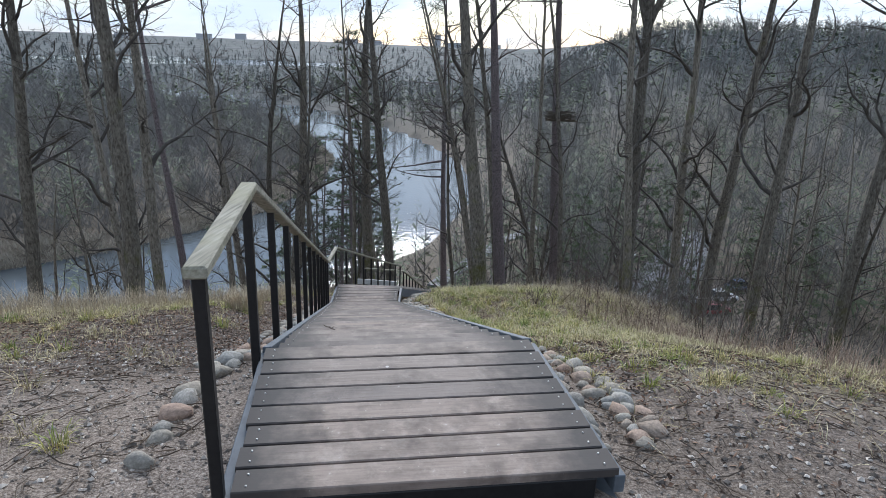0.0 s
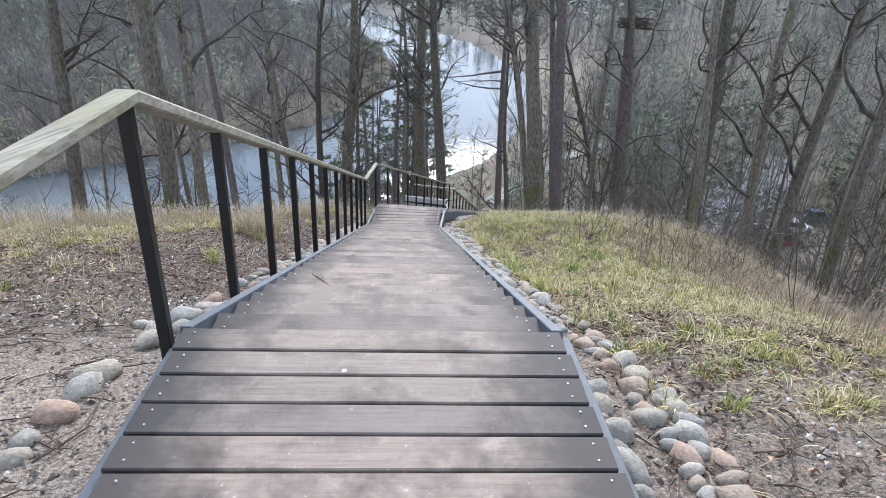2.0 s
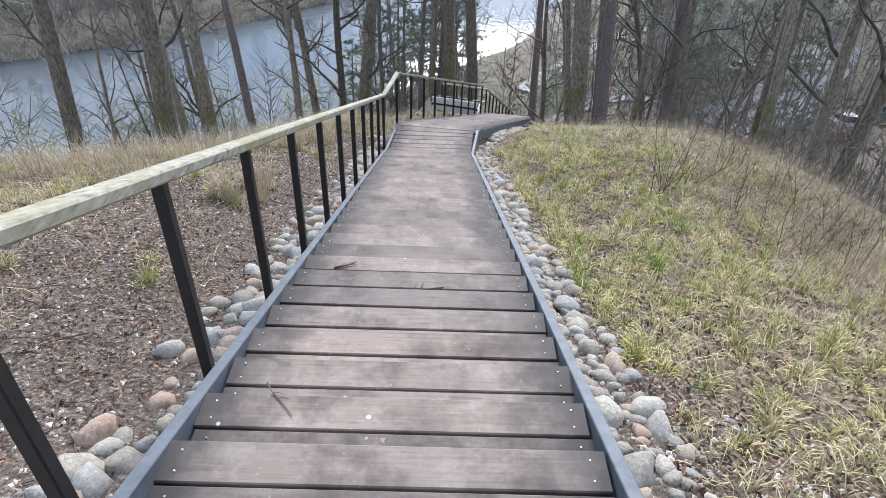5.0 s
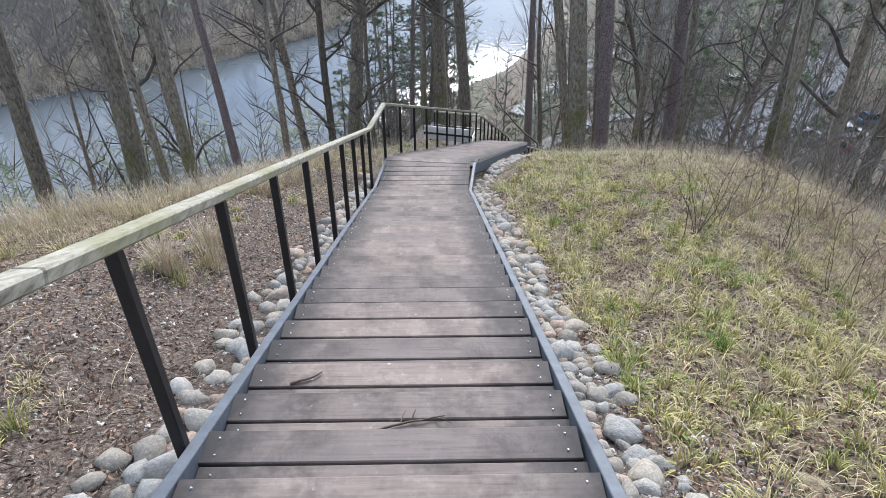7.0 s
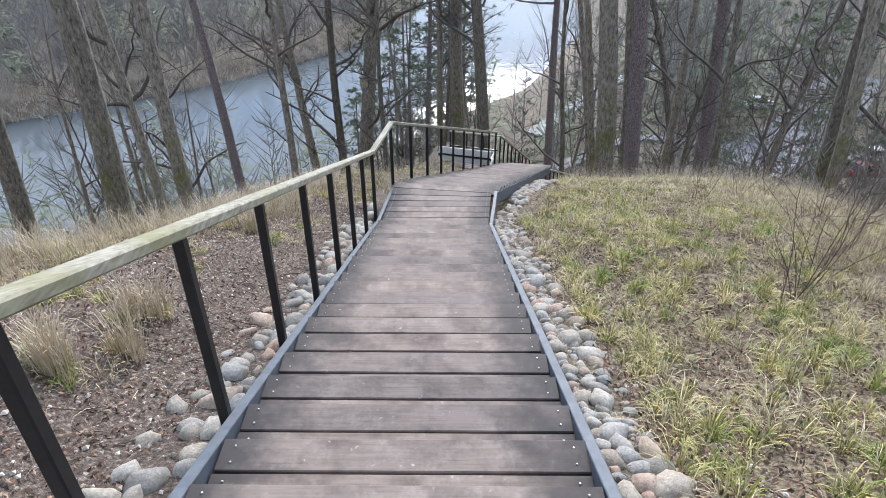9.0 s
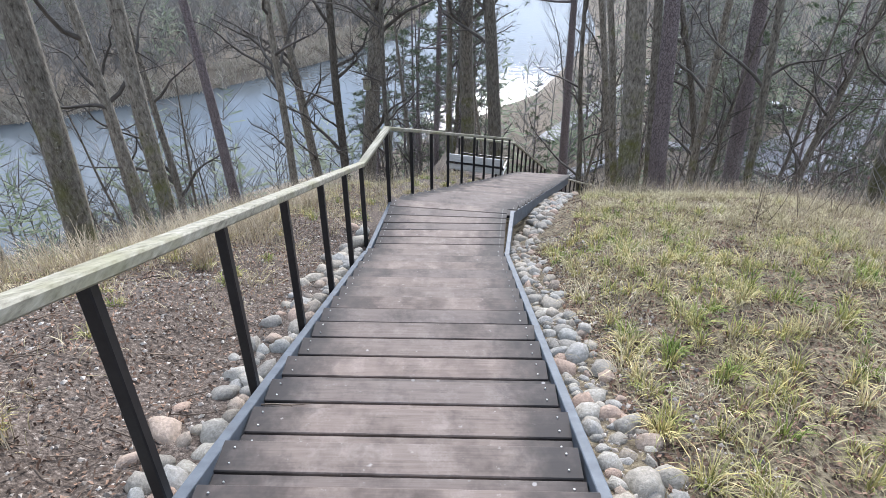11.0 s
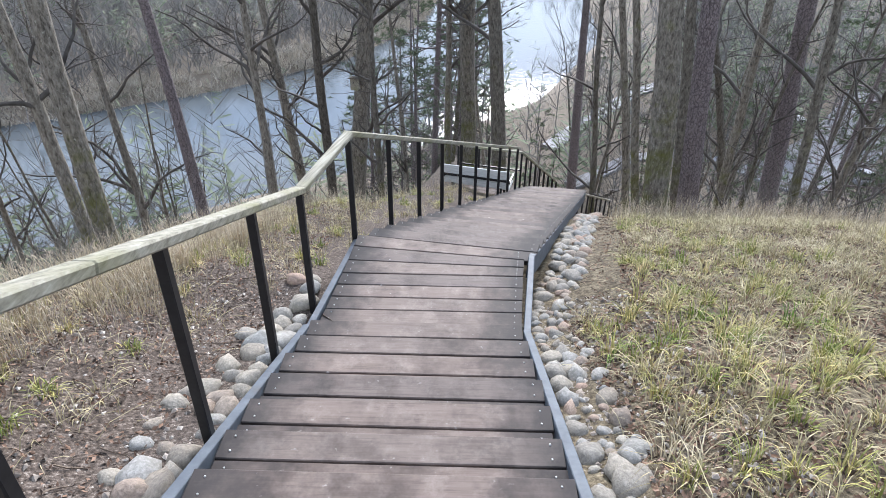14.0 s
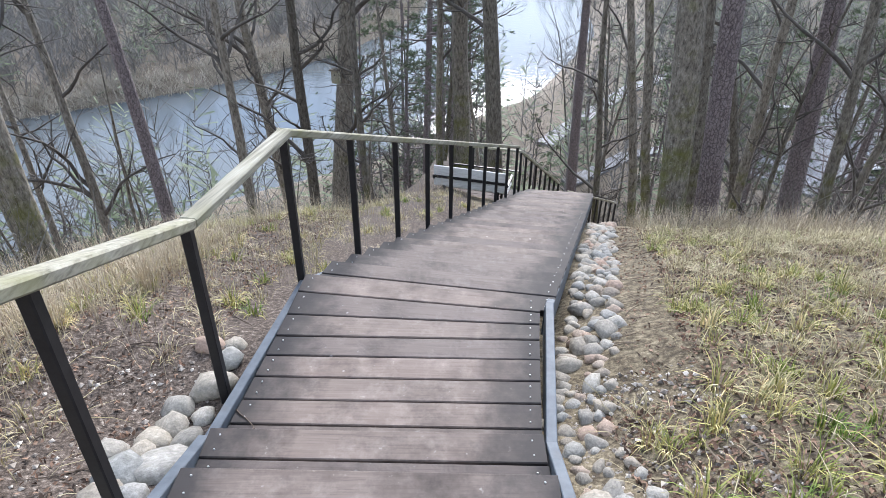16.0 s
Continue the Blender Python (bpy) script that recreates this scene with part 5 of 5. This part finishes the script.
# ---- nest platform on the pine, nest box on the oak ----
NESTWOOD = grainy("nest_sticks", [(0.3, (0.05, 0.042, 0.034)), (0.7, (0.15, 0.128, 0.10))], 9, 0.95, rel=0.4)
nest = thing("nest_platform", "round nest of sticks on a board platform around a pine trunk", "nest", at=Matrix.Translation((2.93, 28.5, -0.62)))
rnd = random.Random(80)
verts, faces = [], []
for i in range(260):
    a = rnd.uniform(0, 6.28)
    r = rnd.uniform(0.3, 0.68)
    c = Vector((math.cos(a) * r, math.sin(a) * r, rnd.uniform(0.0, 0.26) * (1.2 - abs(r - 0.5))))
    b = a + 1.57 + rnd.uniform(-0.7, 0.7)
    d = Vector((math.cos(b), math.sin(b), rnd.uniform(-0.15, 0.15))) * rnd.uniform(0.15, 0.3)
    tube(verts, faces, [c - d, c, c + d], [0.008, 0.011, 0.006], 4)
child("nest", mesh_of("nest", verts, faces, NESTWOOD), nest, "ring of piled sticks")
for y in (-0.36, 0.36):
    part("bearer", beam_bm((-0.66, y, 0.0), (0.66, y, 0.0), 0.07, 0.07), NESTWOOD, nest)
for x in (-0.5, -0.25, 0.25, 0.5):
    part("board", beam_bm((x, -0.55, 0.03), (x, 0.55, 0.03), 0.14, 0.03), NESTWOOD, nest)
box = thing("nest_box", "small weathered wooden nest box hung on a mossy trunk", "nest box", at=Matrix.Translation((-8.86, 27.72, -6.62)))
part("body", beam_bm((0, -0.1, 0.34), (0, 0.1, 0.34), 0.22, 0.34), RAILWOOD, box)
part("roof", beam_bm((0, -0.17, 0.39), (0, 0.14, 0.37), 0.28, 0.03), NESTWOOD, box)
bm = bmesh.new()
bmesh.ops.create_cone(bm, segments=10, radius1=0.022, radius2=0.022, depth=0.02, cap_ends=True, matrix=Matrix.Translation((0, -0.105, 0.24)) @ Matrix.Rotation(1.57, 4, "X"))
part("entrance", bm, STEEL_BLACK, box)

# ---- valley: car park and town ----
def paint(name, colour):
    return grainy(name, [(0.3, colour), (0.7, tuple(c * 1.15 for c in colour))], 3, 0.3, rel=0.02)


TYRE = grainy("tyre_rubber", [(0.3, (0.015, 0.015, 0.015)), (0.7, (0.03, 0.03, 0.03))], 20, 0.8)
GLASS = grainy("dark_car_glass", [(0.3, (0.02, 0.025, 0.03)), (0.7, (0.03, 0.035, 0.04))], 2, 0.08, rel=0.0)


def car(x, y, turn, colour, label):
    ob = thing("car", label, "car", "parked cars", at=Matrix.Translation((x, y, land(x, y))) @ Matrix.Rotation(turn, 4, "Z"))
    mat = paint("car_paint", colour)
    bm = bmesh.new()
    boxed(bm, [Vector(v) for v in ((-2.1, -0.85, 0.25), (2.1, -0.85, 0.25), (2.1, 0.85, 0.25), (-2.1, 0.85, 0.25), (-2.1, -0.82, 0.85), (2.0, -0.8, 0.75), (2.0, 0.8, 0.75), (-2.1, 0.82, 0.85))])
    bmesh.ops.bevel(bm, geom=bm.edges[:], offset=0.12, segments=2, affect="EDGES")
    part("body", bm, mat, ob)
    bm = bmesh.new()
    boxed(bm, [Vector(v) for v in ((-1.75, -0.78, 0.8), (0.95, -0.78, 0.78), (0.95, 0.78, 0.78), (-1.75, 0.78, 0.8), (-1.25, -0.62, 1.42), (0.3, -0.62, 1.42), (0.3, 0.62, 1.42), (-1.25, 0.62, 1.42))])
    bmesh.ops.bevel(bm, geom=bm.edges[:], offset=0.08, segments=2, affect="EDGES")
    part("windows", bm, GLASS, ob, "dark glazed cabin")
    part("roof", beam_bm((-1.2, 0, 1.455), (0.25, 0, 1.455), 1.22, 0.03), mat, ob)
    for wx in (-1.3, 1.3):
        for wy in (-0.8, 0.8):
            bm = bmesh.new()
            bmesh.ops.create_cone(bm, segments=14, radius1=0.32, radius2=0.32, depth=0.2, cap_ends=True, matrix=Matrix.Translation((wx, wy, 0.32)) @ Matrix.Rotation(1.57, 4, "X"))
            part("wheel", bm, TYRE, ob)


for x, y, turn, colour, label in ((29.5, 80.5, 0.3, (0.55, 0.56, 0.58), "silver car parked below the trees"), (27.0, 75.5, 0.4, (0.22, 0.03, 0.035), "red car parked below the trees"),
                                  (33.5, 85.5, 0.35, (0.08, 0.12, 0.2), "blue car parked below the trees"), (19.5, 95.5, 0.3, (0.75, 0.76, 0.78), "white car parked below the trees"),
                                  (24.5, 78.0, 0.4, (0.3, 0.31, 0.33), "grey car parked below the trees")):
    car(x, y, turn, colour, label)

PAVING = grainy("damp_pale_paving", [(0.3, (0.17, 0.175, 0.19)), (0.7, (0.29, 0.30, 0.32))], 0.6, 0.7, rel=0.1)


def paved(label, line, width):
    """A strip of paving laid along a line, 6 cm thick."""
    verts, faces = [], []
    for i, (x, y) in enumerate(line):
        x0, y0 = line[max(i - 1, 0)]
        x1, y1 = line[min(i + 1, len(line) - 1)]
        side = Vector((y0 - y1, x1 - x0, 0)).normalized() * width / 2
        for sgn in (-1, 1):
            p = Vector((x, y, 0)) + side * sgn
            for z in (-0.5, 0.25):
                verts.append(p + Vector((0, 0, max(land(p.x, p.y), -28.6) + z)))
    for i in range(len(line) - 1):
        b = i * 4
        faces += [(b + 1, b + 3, b + 7, b + 5), (b, b + 1, b + 5, b + 4), (b + 3, b + 2, b + 6, b + 7)]
    n = len(verts)
    faces += [(0, 2, 3, 1), (n - 4, n - 3, n - 1, n - 2)]
    tagged(new("pavement", mesh_of("pavement", verts, faces, PAVING)), label, "pavement", kind="structure")


paved("pale damp paved car park on the valley floor", [(14.5, 74), (19, 80), (23, 86), (27, 94), (31, 103), (35, 113)], 8)
paved("pale paved footpath at the foot of the slope", [(-4.5, 68), (-2.5, 70.8), (0.8, 76.3), (5, 79.5), (10.5, 79)], 1.6)
paved("pale paved footpath along the river", [(-8, 77), (-6, 83), (-4.5, 87), (-2, 94), (0.3, 100.6), (5, 108), (12, 116)], 2.0)

FACADE = grainy("pale_far_facade", [(0.3, (0.42, 0.42, 0.44)), (0.7, (0.55, 0.55, 0.56))], 0.02, 0.9, rel=0.0)
rnd = random.Random(90)
for i in range(11):
    az = radians(rnd.choice((rnd.uniform(-34, -20), rnd.uniform(-20, -12), rnd.uniform(-12, 1))))
    r = rnd.uniform(2300, 2900)
    x, y = math.sin(az) * r, math.cos(az) * r
    w, h = rnd.uniform(25, 70), rnd.choice((14, 16, 20, 24))
    if i == 0:
        x, y, w, h = math.sin(radians(-7.0)) * 2500, math.cos(radians(-7.0)) * 2500, 22, 44
    ob = thing("apartment_building", "pale apartment block on the skyline of the distant town", "building", "distant town", at=Matrix.Translation((x, y, land(x, y) - 4)))
    part("wall", beam_bm((-w / 2, 0, h + 4), (w / 2, 0, h + 4), 15, h + 4, bevel=0), FACADE, ob)
    part("roof", beam_bm((-w / 2 - 1, 0, h + 5), (w / 2 + 1, 0, h + 5), 17, 1.2, bevel=0), STEEL_GREY, ob)
